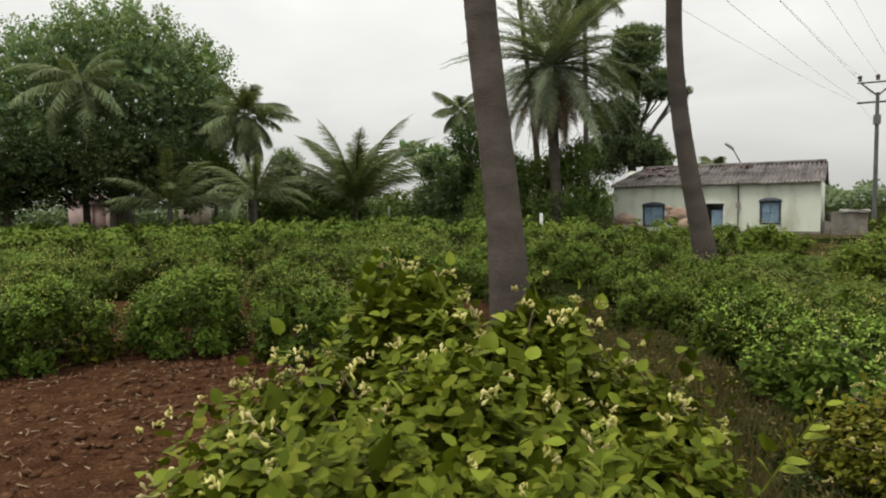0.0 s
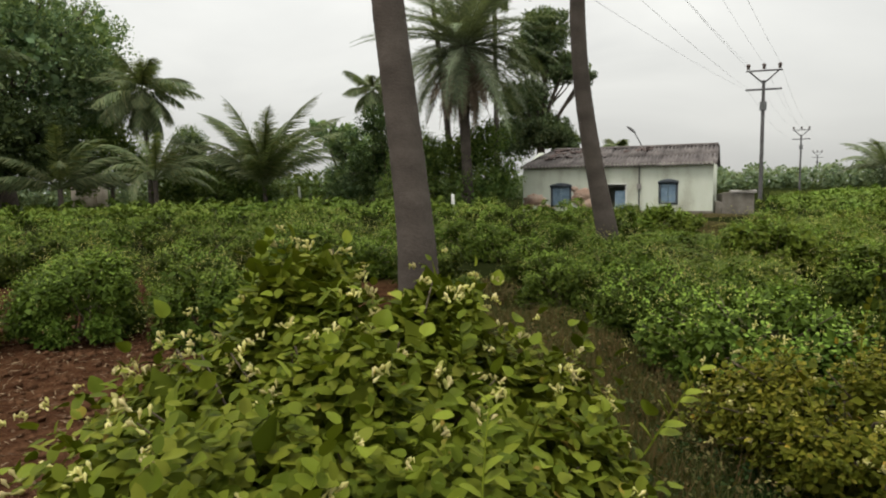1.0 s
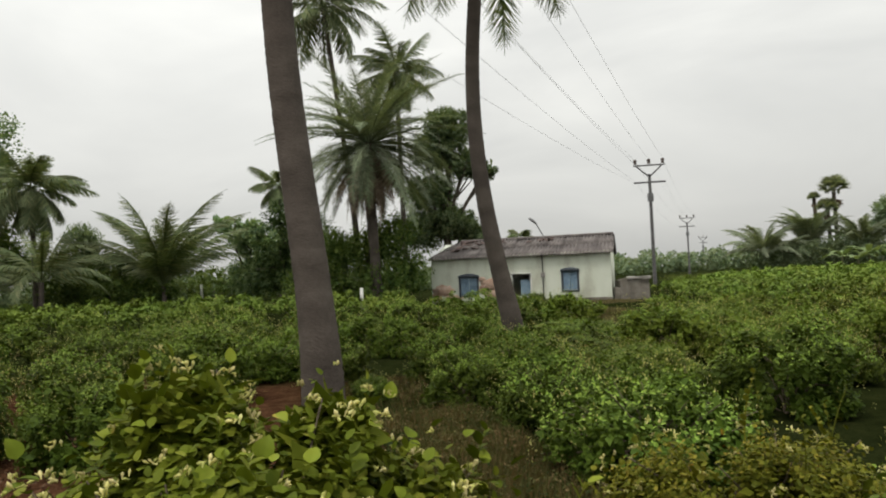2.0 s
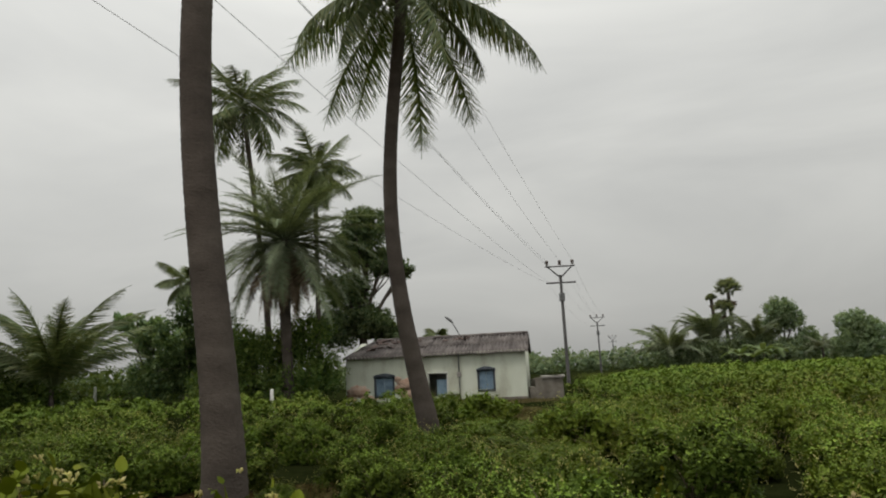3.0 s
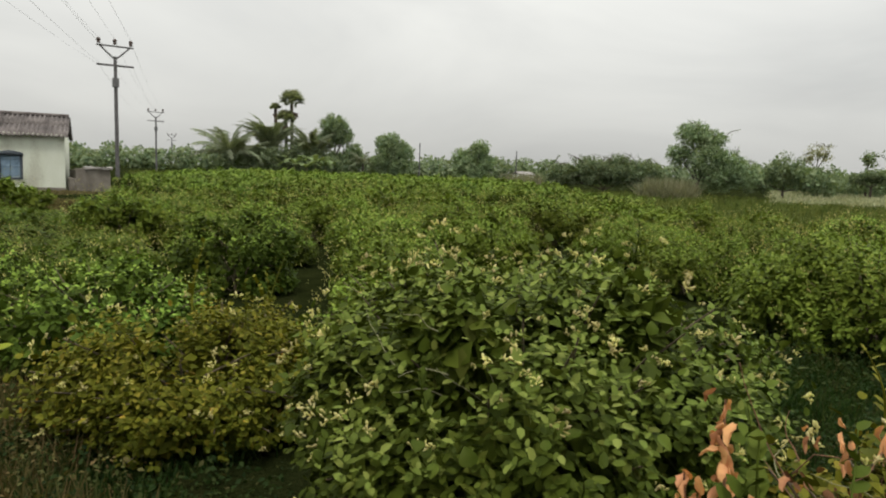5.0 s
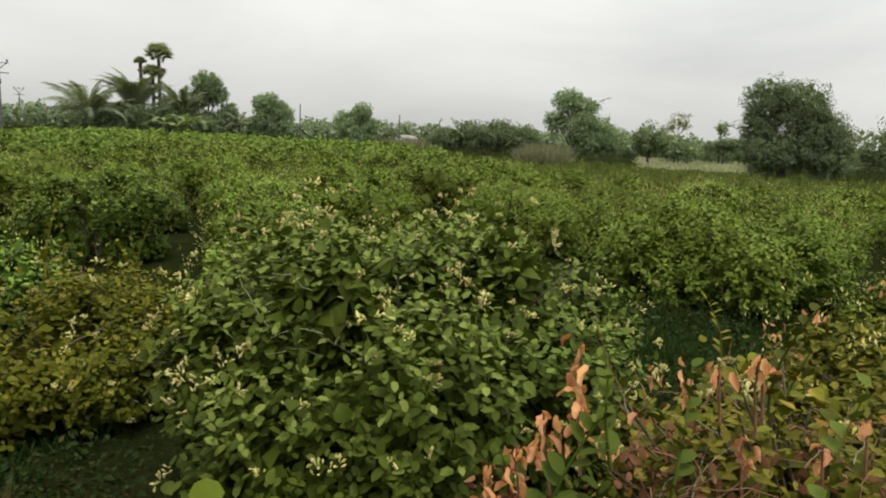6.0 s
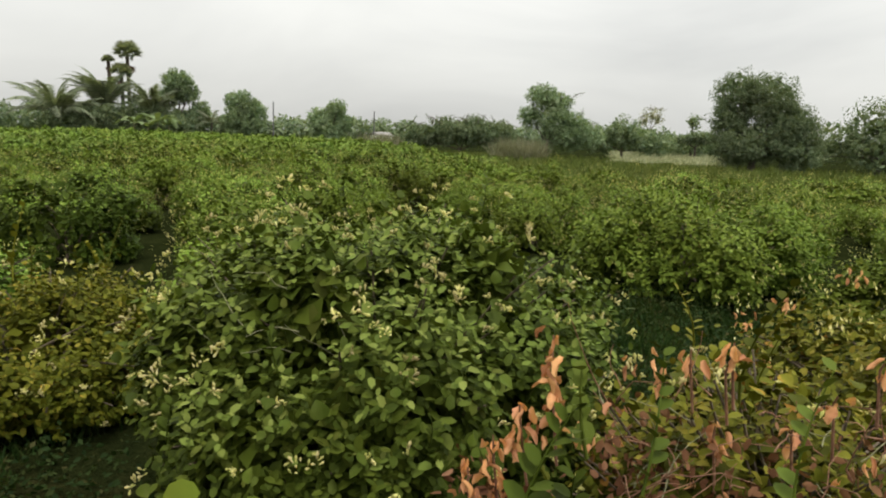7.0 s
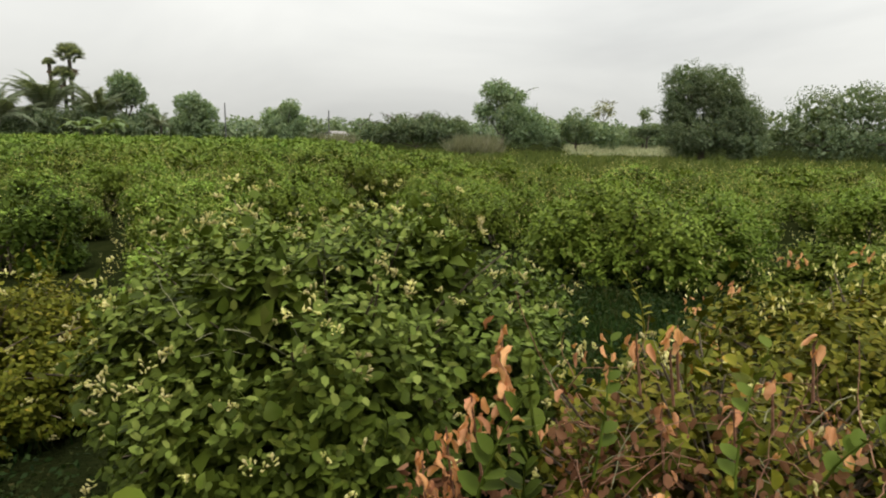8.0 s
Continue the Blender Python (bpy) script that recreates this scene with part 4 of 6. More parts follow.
def coconut_palm(seed, x, y, pts, radii, length, n=24, leaflet=0.95, count=52, label="tall coconut palm with a feathery green crown", mat=None, nuts=0, sides=10, rings=30, lifts=(78, -42), droop=(0.6, 1.6)):
    r = np.random.default_rng(seed)
    ob = thing("coconut_palm", x, y, 0, label, "palm tree", "coconut palms")
    p = Pile()
    line = palm_trunk(p, pts, radii, rings, sides, seed, 0.022)
    part("trunk", p.mesh("trunk", M_BARK, True), ob, "ringed grey-brown trunk")
    hub = line[-1]
    crown(ob, hub, r, n, length, leaflet, int(count * 1.35), mat or M_FROND, lifts, droop, 0.030 + 0.0005 * math.hypot(x, y), 1.5, variants=6)
    for i in range(nuts):
        q = bmesh.new()
        bmesh.ops.create_icosphere(q, subdivisions=1, radius=0.11)
        for v in q.verts:
            v.co.z *= 1.25
        me = bpy.data.meshes.new("coconut")
        q.to_mesh(me); q.free()
        me.materials.append(M_FROND)
        o = part("coconut", me, ob)
        a = i * 2.4
        o.location = (hub[0] + 0.25 * math.cos(a), hub[1] + 0.25 * math.sin(a), hub[2] - 0.25 - 0.08 * (i % 3))
    return ob


def place_line(x, y, line):
    """Points given as azimuth, distance and height, made local to a base."""
    out = []
    for az, d, z in line:
        a, b = polar(az, d)
        out.append((a - x, b - y, z))
    return out


# the leaning trunk close by, and the slim one before the house
bx, by = polar(4.4, 8.5)
coconut_palm(31, bx + 0.19, by, place_line(bx, by, [(4.5, 8.5, -0.15), (4.35, 8.5, 0.25), (3.75, 8.5, 1.8), (2.55, 8.5, 3.5), (1.5, 8.5, 5.4), (1.7, 8.5, 6.6), (2.8, 8.5, 9.0), (4.6, 8.5, 12.0)]),
             [0.28, 0.225, 0.205, 0.195, 0.19, 0.185, 0.18, 0.17], 3.4, 22, 0.8, 70, "old coconut palm with a thick leaning ringed trunk", sides=24, rings=110, nuts=5, lifts=(75, -20))
bx, by = polar(21.3, 13.6)
coconut_palm(32, bx + 0.17, by + 0.03, place_line(bx, by, [(21.6, 13.6, -0.1), (21.0, 13.6, 0.77), (19.7, 13.6, 2.28), (18.6, 13.6, 4.34), (18.7, 13.6, 6.12), (19.6, 13.6, 8.6), (20.2, 13.6, 10.25)]),
             [0.24, 0.185, 0.165, 0.15, 0.142, 0.138, 0.13], 3.6, 26, 0.9, 84, "slender curved coconut palm in front of the house", sides=16, rings=64, nuts=6, lifts=(75, -42))


def straight_coconut(seed, az, d, hub_el, length, n=24, lean=0.0, **kw):
    x, y = polar(az, d)
    h = EYE + d * math.tan(radians(hub_el))
    return coconut_palm(seed, x - lean * h, y, [(0, 0, -0.1), (lean * h * 0.3, 0, h * 0.4), (lean * h * 0.7, 0, h * 0.75), (lean * h, 0, h)], [0.22, 0.15, 0.13, 0.12], length, n, **kw)


straight_coconut(33, 5.95, 37, 22.5, 3.9, 36, -0.1, nuts=4, lifts=(86, -52))
straight_coconut(34, 12.1, 39, 17.5, 3.0, 30, -0.01, lifts=(86, -48))
straight_coconut(35, -16.5, 43.5, 7.6, 3.2, 40, -0.03, lifts=(88, -58), count=60)
straight_coconut(36, -28.4, 42.6, 9.8, 4.0, 22, 0.0, lifts=(70, -60), count=60)
straight_coconut(45, 22.3, 62, 2.9, 1.3, 12, 0.0)
straight_coconut(37, 1.7, 52, 8.0, 2.5, 22, 0.0)
# young palms with fronds from near the ground
YOUNG = dict(droop=(1.0, 2.1), label="young coconut palm with arching fronds near the ground")
straight_coconut(38, -7.5, 43, 0.0, 6.1, 34, 0.0, lifts=(90, 38), leaflet=1.1, count=80, **YOUNG)
straight_coconut(39, -15.9, 40, 0.7, 4.0, 18, 0.0, lifts=(84, 12), leaflet=0.8, count=60, **YOUNG)
straight_coconut(40, -22.5, 39, 0.1, 4.2, 18, 0.0, lifts=(84, 14), leaflet=0.8, count=60, **YOUNG)
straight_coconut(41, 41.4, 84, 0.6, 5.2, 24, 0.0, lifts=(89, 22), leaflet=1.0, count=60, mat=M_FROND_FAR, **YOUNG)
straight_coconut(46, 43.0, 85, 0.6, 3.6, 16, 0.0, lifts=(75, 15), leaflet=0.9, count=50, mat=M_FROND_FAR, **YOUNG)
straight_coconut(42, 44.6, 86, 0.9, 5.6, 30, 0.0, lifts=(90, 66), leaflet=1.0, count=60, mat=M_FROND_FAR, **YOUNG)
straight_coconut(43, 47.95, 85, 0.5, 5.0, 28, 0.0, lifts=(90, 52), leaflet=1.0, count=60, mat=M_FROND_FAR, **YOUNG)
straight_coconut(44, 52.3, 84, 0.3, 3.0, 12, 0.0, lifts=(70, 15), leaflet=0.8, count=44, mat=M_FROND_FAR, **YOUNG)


def date_palm(seed, az, d, hub_el):
    r = np.random.default_rng(seed)
    x, y = polar(az, d)
    h = EYE + d * math.tan(radians(hub_el))
    ob = thing("date_palm", x, y, 0, "wild date palm with a skirt of dry hanging fronds", "palm tree")
    p = Pile()
    palm_trunk(p, [(0.1, 0, -0.1), (0.05, 0, h * 0.4), (-0.05, 0, h * 0.75), (0, 0, h)], [0.3, 0.24, 0.26, 0.33], 40, 10, seed, 0.09)
    part("trunk", p.mesh("trunk", M_BARK, True), ob, "rough brown trunk with old leaf stubs")
    crown(ob, (0, 0, h), r, 100, 5.0, 0.6, 110, M_FROND_DATE, (88, -38), (0.6, 1.4), 0.034, 0.3, vee=0.7, variants=7)
    crown(ob, (0, 0, h - 0.2), r, 46, 3.6, 0.45, 70, M_FROND_DRY, (-32, -78), (0.35, 0.7), 0.042, 0.35, name="dry_frond")
    return ob


date_palm(51, 9.55, 33, 11.5)


def palmyra_palm(seed, az, d, hub_el, size):
    """Fan leaves in a round head over a dark trunk."""
    r = np.random.default_rng(seed)
    x, y = polar(az, d)
    h = EYE + d * math.tan(radians(hub_el))
    ob = thing("palmyra_palm", x, y, 0, "palmyra palm with a rounded head of fan leaves", "palm tree", "palmyra palms")
    p = Pile()
    palm_trunk(p, [(0, 0, -0.1), (0.1, 0, h * 0.5), (0, 0, h)], [0.3, 0.2, 0.2], 20, 8, seed)
    part("trunk", p.mesh("trunk", M_TRUNK, True), ob)
    fan = Pile()
    m = 26
    a = np.linspace(-1.35, 1.35, m)
    ax = np.stack([np.cos(a), np.sin(a), -0.25 * np.cos(3 * a) ** 2], 1)
    leaves(fan, np.tile([0.8 * size, 0, 0], (m, 1)), ax, np.tile([0, 0, 1.0], (m, 1)), size * (0.9 + 0.2 * r.random(m)), 0.16, BLADE)
    tube(fan, [(0, 0, 0), (0.85 * size, 0, 0)], [0.04, 0.03], 4)
    me, me_dry = fan.mesh("fan_leaf", M_FROND_FAR), fan.mesh("dry_fan_leaf", M_FROND_DRY)
    for i in range(26):
        o = part("fan_leaf", me, ob)
        o.matrix_basis = pose(0, 0, h, r.normal(0, 22), -(80 - 78 * (i / 26) ** 0.9), i * 137.5)
    for i in range(5):
        o = part("dry_fan_leaf", me_dry, ob, "brown hanging dead leaf")
        o.matrix_basis = pose(0, 0, h - 0.4, r.normal(0, 25), 65 + 15 * r.random(), i * 137.5) @ Matrix.Scale(0.8, 4)
    return ob


palmyra_palm(61, 46.3, 88, 5.0, 1.15)
palmyra_palm(62, 45.85, 87, 3.7, 0.8)
palmyra_palm(63, 45.0, 89, 4.55, 0.5)


def banana_plant(seed, az, d, h, n):
    """Broad arching blades from one short stem."""
    r = np.random.default_rng(seed)
    x, y = polar(az, d)
    ob = thing("banana_plant", x, y, 0, "banana plant with broad pale arching leaves", "banana plant", "banana plants")
    p = Pile()
    tube(p, [(0, 0, -0.1), (0, 0, h * 0.3), (0, 0, h * 0.55)], [0.16, 0.13, 0.09], 7)
    part("stem", p.mesh("stem", M_REED, True), ob)
    for i in range(n):
        t = np.linspace(0, 1, 8)
        ang = radians(70 - 25 * r.random()) - (1.2 + 0.9 * r.random()) * t
        line = np.stack([np.cumsum(np.cos(ang)), np.zeros(8), np.cumsum(np.sin(ang))], 1) * h * 0.11
        w = 0.30 * np.sin(np.pi * (0.08 + 0.9 * t)) ** 0.6
        q = Pile()
        q.add(np.concatenate([line + np.stack([0 * t, k * w, -0.25 * abs(k) * w], 1) for k in (-1, 0, 1)]), quad=[(a * 8 + j, a * 8 + j + 1, a * 8 + j + 9, a * 8 + j + 8) for a in range(2) for j in range(7)])
        o = part("leaf", q.mesh("leaf", M_BANANA, True), ob)
        o.matrix_basis = pose(0, 0, h * 0.5, 0, 0, i * 137.5 + r.normal(0, 15))


for k_, (az_, d_, h_) in enumerate([(48.3, 79, 3.2), (49.1, 80, 2.8), (46.6, 80, 3.0), (47.6, 78, 2.4)]):
    banana_plant(640 + k_, az_, d_, h_, 8)


# ---------------------------------------------------------------- broad trees and scrub
def broad_tree(seed, az, d, lobes, trunk_h, trunk_r, n, leaf, mat, name="tree", label="", category="tree", group="", lean=0.0, base_z=0.0, gap=0.2, wisps=0):
    """Lobes: sideways offset, depth offset, height, half width, half height. A trunk, limbs to the lobes and clumped leaves."""
    r = np.random.default_rng(seed)
    x, y = polar(az, d)
    turn = -az
    ob = thing(name, x, y, base_z, label, category, group, turn=turn)
    w = Pile()
    fork = np.array([lean, 0, trunk_h])
    if trunk_r:
        tube(w, [(0, 0, -0.15), (lean * 0.3, 0, trunk_h * 0.5), fork], [trunk_r * 1.35, trunk_r, trunk_r * 0.85], 9)
    p = Pile()
    vol = np.array([a * b for *_, a, b in lobes])
    for (sx, sy, z, a, b), share in zip(lobes, vol / vol.sum()):
        c = np.array([sx, sy, z])
        if trunk_r:
            mid = (fork + c) / 2 + r.normal(0, 0.08 * a, 3)
            tube(w, [fork * 0.98, mid, c], [trunk_r * 0.6, trunk_r * 0.4, trunk_r * 0.15], 6)
            for _ in range(4):
                e = c + unit(r.normal(0, 1, 3)) * np.array([a, a, b]) * 0.85
                tube(w, [mid, (mid + e) / 2 + r.normal(0, 0.05 * a, 3), e], [trunk_r * 0.25, trunk_r * 0.14, 0.015], 4)
        clumps = max(16, int(84 * share * len(lobes)))
        n_lobe = n * 2.3 * share
        cd = unit(r.normal(0, 1, (clumps, 3)))
        cc = c + cd * np.array([a, a, b]) * (0.5 + 0.46 * r.random((clumps, 1)) ** 0.5)
        m = int(n_lobe / clumps) + 1
        own = np.repeat(np.arange(clumps), m)
        cs = (0.17 + 0.17 * r.random(clumps))[own][:, None] * min(a, b) * (1 - gap * 0.5)
        off = unit(r.normal(0, 1, (len(own), 3))) * cs * (0.35 + 0.65 * r.random((len(own), 1)) ** 0.5)
        at = cc[own] + off
        at[:, 2] = np.maximum(at[:, 2], 0.1)
        out = unit(off)
        m2 = max(40, len(own) // 9)             # dense inner twigs and leaves
        di = unit(r.normal(0, 1, (m2, 3))) * r.random((m2, 1)) ** 0.5 * 0.78
        leaves(p, np.maximum(c + di * np.array([a, a, b]), [-99, -99, 0.2]), r.normal(0, 1, (m2, 3)), r.normal(0, 1, (m2, 3)), leaf * 1.8, 0.9, LEAF_MID)
        leaves(p, at, out * 0.6 + r.normal(0, 0.8, at.shape), out * 0.6 + np.array([0, 0, 0.7]) + r.normal(0, 0.4, at.shape), leaf * 0.56 * (0.6 + 0.8 * r.random(len(at))), 0.9, LEAF_MID)
    for _ in range(wisps):                      # thin sprays above the crown
        sx, sy, z, a, b = lobes[r.integers(0, len(lobes))]
        e = np.array([sx + r.normal(0, 0.5 * a), sy + r.normal(0, 0.4 * a), z + 0.55 * b])
        d_ = np.array([np.clip(r.normal(0, 0.6), -0.9, 0.9), r.normal(0, 0.4), 0.55 + 0.4 * r.random()])
        g = b * (0.5 + 0.5 * r.random())
        line = np.array([e, e + d_ * g * 0.6, e + d_ * g + np.array([d_[0] * 0.3, 0, -0.12]) * g])
        tube(w, line, [0.035, 0.025, 0.012], 4)
        f = r.random((26, 1))
        at = line[0] * (1 - f) + line[2] * f + r.normal(0, 0.07, (26, 3))
        leaves(p, at, r.normal(0, 1, (26, 3)), r.normal(0, 1, (26, 3)) + [0, 0, 0.6], leaf * 0.45, 0.8, LEAF_MID)
    if w.n:
        wood = part("trunk" if name == "tree" else "branchwork", w.mesh("trunk", M_TRUNK, True), ob, "dark forked trunk and limbs")
        if name != "tree":
            tagged(wood, kind="stuff")
    part("crown", p.mesh("crown", mat), ob)
    return ob


# the great spreading tree at the west end, with darker trees under it
broad_tree(71, -26.0, 47, [(0.5, 0, 12.2, 4.4, 2.8), (-3.6, 0, 10.4, 3.6, 2.8), (4.0, 0, 10.6, 3.4, 3.0), (1.0, -1, 9.2, 4.2, 2.8), (5.3, 0, 8.5, 2.3, 2.2), (-6.2, 0, 7.6, 3.0, 2.5), (3.6, 0, 6.6, 3.0, 2.2), (-2.5, -1, 6.4, 3.6, 2.2), (5.2, 0, 5.7, 1.4, 1.4)],
           4.2, 0.6, 17000, 0.34, M_TREE_DARK, label="huge spreading dark green tree with open crown")
broad_tree(72, -26.5, 40.5, [(0, 0, 4.1, 2.8, 2.4), (-2.4, 0, 3.7, 2.2, 2.0), (2.4, 0, 3.9, 2.4, 2.1), (-4.2, 0, 3.6, 1.8, 2.2)], 1.7, 0.22, 9000, 0.28, M_TREE_SHADE, label="low dense dark green mango tree")
broad_tree(73, -33.5, 43, [(0, 0, 3.4, 2.6, 2.3), (-2.5, 0, 4.5, 2.4, 2.6), (-3.5, 0, 7.2, 2.4, 2.6)], 1.6, 0.2, 6000, 0.28, M_TREE_SHADE, label="dark green tree at the field edge")
broad_tree(74, -13.3, 52, [(0, 0, 4.9, 1.4, 1.3), (0.5, 0, 3.4, 1.4, 1.2), (-0.8, 0, 3.0, 1.4, 1.2)], 2.0, 0.14, 2600, 0.26, M_TREE_DARK, label="small dark rounded tree behind palms")
broad_tree(75, -19.0, 46, [(0, 0, 4.4, 1.6, 1.8), (1.4, 0, 3.0, 1.6, 1.5), (-1.6, 0, 2.6, 1.5, 1.4)], 1.6, 0.12, 3600, 0.24, M_TREE_MID, label="loose green tree among young palms")
broad_tree(76, -11.3, 44, [(0, 0, 1.7, 2.2, 1.5), (2.2, 0, 1.3, 1.8, 1.2), (-2.2, 0, 1.5, 1.9, 1.3)], 0.5, 0.1, 3600, 0.24, M_TREE_MID, label="pale green thicket under palms", name="thicket", category="shrub")
broad_tree(77, -1.0, 46, [(0, 0, 4.5, 1.3, 1.1), (-1.3, 0, 5.5, 1.0, 0.6), (0.4, 0, 5.3, 0.9, 0.6), (1.6, 0, 3.6, 1.9, 1.9), (0.3, 0, 2.0, 2.0, 1.5), (3.0, 0, 2.4, 1.8, 1.8)], 1.8, 0.16, 3600, 0.36, M_TREE_DARK, label="open-branched tree with loose dark foliage", gap=0.6)
broad_tree(78, 3.0, 43, [(-0.6, 0, 5.6, 1.4, 1.3), (0.6, 0, 4.4, 1.8, 1.6), (1.8, 0, 3.0, 1.8, 1.6), (-1.4, 0, 3.0, 1.4, 1.5), (0.4, 0, 1.6, 2.4, 1.4)], 1.4, 0.16, 6000, 0.22, M_TREE_SHADE, label="dense dark green tree by the field")
broad_tree(79, 8.9, 34.5, [(0, 0, 2.9, 1.8, 1.5), (1.5, 0, 3.7, 1.5, 1.3), (-2.0, 0, 3.0, 1.7, 1.5), (0.8, -0.6, 1.4, 2.2, 1.3), (-2.2, -0.4, 1.4, 2.0, 1.3), (2.2, 0, 1.8, 1.2, 1.3)], 1.0, 0.12, 8500, 0.20, M_TREE_MID, label="broad-leaved green thicket beside the house", name="thicket", category="shrub")
broad_tree(80, 16.0, 43, [(0.3, 0, 11.2, 1.7, 1.5), (-0.7, 0, 9.7, 1.6, 1.4), (1.3, 0, 8.8, 1.5, 1.0), (2.6, 0, 8.3, 0.9, 0.7), (-1.0, 0, 7.0, 1.8, 1.4), (0.3, 0, 4.9, 1.8, 1.1), (-1.7, 0, 4.6, 1.7, 1.5), (1.4, 0, 4.2, 1.3, 0.8)], 4.0, 0.3, 15000, 0.24, M_TREE_DARK, label="tall dark tree with stacked leafy limbs behind the house")
broad_tree(81, -4.0, 58, [(0, 0, 1.6, 3.5, 1.5), (4.5, 0, 1.7, 3, 1.6), (-5, 0, 1.8, 3, 1.7), (9, 0, 1.7, 3, 1.6)], 0.5, 0.1, 4500, 0.3, M_TREE_MID, label="far green thicket behind the field", name="thicket", category="shrub")
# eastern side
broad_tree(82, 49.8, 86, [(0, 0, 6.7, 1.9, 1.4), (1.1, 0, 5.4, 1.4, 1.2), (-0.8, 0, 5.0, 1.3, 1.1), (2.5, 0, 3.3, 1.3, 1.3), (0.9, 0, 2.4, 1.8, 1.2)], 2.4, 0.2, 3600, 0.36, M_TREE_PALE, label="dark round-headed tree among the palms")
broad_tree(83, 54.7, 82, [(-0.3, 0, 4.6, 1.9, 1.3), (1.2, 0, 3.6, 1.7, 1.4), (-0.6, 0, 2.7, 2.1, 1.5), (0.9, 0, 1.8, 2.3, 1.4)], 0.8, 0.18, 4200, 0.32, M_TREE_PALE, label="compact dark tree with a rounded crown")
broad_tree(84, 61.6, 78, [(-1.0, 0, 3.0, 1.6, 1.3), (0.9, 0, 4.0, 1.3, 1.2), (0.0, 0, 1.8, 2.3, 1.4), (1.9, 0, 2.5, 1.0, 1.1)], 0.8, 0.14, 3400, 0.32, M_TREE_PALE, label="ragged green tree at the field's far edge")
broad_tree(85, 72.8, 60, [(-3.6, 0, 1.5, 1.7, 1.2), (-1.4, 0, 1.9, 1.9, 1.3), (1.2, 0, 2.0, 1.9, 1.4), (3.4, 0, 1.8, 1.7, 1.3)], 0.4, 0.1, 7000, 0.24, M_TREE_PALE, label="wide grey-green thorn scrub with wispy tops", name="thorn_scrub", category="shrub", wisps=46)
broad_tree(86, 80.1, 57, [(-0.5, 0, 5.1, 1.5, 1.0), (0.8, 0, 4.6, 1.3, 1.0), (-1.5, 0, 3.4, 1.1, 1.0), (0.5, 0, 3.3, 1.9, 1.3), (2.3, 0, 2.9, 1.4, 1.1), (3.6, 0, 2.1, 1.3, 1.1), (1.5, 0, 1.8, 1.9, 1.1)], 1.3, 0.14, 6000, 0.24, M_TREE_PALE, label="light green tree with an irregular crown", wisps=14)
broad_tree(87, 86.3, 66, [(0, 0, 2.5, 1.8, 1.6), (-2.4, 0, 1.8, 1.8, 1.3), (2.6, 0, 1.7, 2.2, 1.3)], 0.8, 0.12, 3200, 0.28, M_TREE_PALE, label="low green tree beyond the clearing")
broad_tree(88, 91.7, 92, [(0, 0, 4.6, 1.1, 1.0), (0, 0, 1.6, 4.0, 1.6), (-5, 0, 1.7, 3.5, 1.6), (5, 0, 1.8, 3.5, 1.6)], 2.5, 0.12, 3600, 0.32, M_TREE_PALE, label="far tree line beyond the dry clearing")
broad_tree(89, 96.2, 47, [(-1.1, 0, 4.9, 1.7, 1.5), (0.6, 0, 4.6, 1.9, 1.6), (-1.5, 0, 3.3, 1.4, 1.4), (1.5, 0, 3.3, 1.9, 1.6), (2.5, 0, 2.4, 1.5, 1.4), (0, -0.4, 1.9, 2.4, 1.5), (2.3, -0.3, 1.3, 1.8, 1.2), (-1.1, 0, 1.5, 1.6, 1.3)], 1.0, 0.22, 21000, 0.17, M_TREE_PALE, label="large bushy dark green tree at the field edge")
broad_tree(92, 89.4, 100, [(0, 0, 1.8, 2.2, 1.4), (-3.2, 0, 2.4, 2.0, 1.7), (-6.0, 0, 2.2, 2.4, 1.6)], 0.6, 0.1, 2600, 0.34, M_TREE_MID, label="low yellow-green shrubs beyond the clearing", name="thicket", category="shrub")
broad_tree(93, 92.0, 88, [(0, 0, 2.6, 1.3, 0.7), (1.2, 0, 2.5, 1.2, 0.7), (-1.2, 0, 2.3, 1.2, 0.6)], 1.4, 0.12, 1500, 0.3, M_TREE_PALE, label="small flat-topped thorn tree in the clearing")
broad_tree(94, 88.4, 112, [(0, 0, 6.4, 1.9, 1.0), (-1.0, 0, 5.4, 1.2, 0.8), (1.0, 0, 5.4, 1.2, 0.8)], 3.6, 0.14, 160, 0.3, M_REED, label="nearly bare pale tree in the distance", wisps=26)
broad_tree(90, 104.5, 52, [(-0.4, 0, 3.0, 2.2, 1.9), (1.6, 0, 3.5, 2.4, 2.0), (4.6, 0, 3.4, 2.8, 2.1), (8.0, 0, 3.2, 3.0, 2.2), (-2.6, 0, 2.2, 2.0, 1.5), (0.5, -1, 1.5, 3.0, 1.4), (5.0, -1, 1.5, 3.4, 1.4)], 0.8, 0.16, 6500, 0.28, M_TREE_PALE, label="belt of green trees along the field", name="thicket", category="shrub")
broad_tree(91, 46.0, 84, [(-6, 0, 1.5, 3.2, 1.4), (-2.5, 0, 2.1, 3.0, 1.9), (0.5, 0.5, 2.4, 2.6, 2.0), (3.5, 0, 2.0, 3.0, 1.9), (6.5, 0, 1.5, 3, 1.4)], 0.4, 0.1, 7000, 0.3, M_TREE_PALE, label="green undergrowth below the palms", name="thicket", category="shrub")


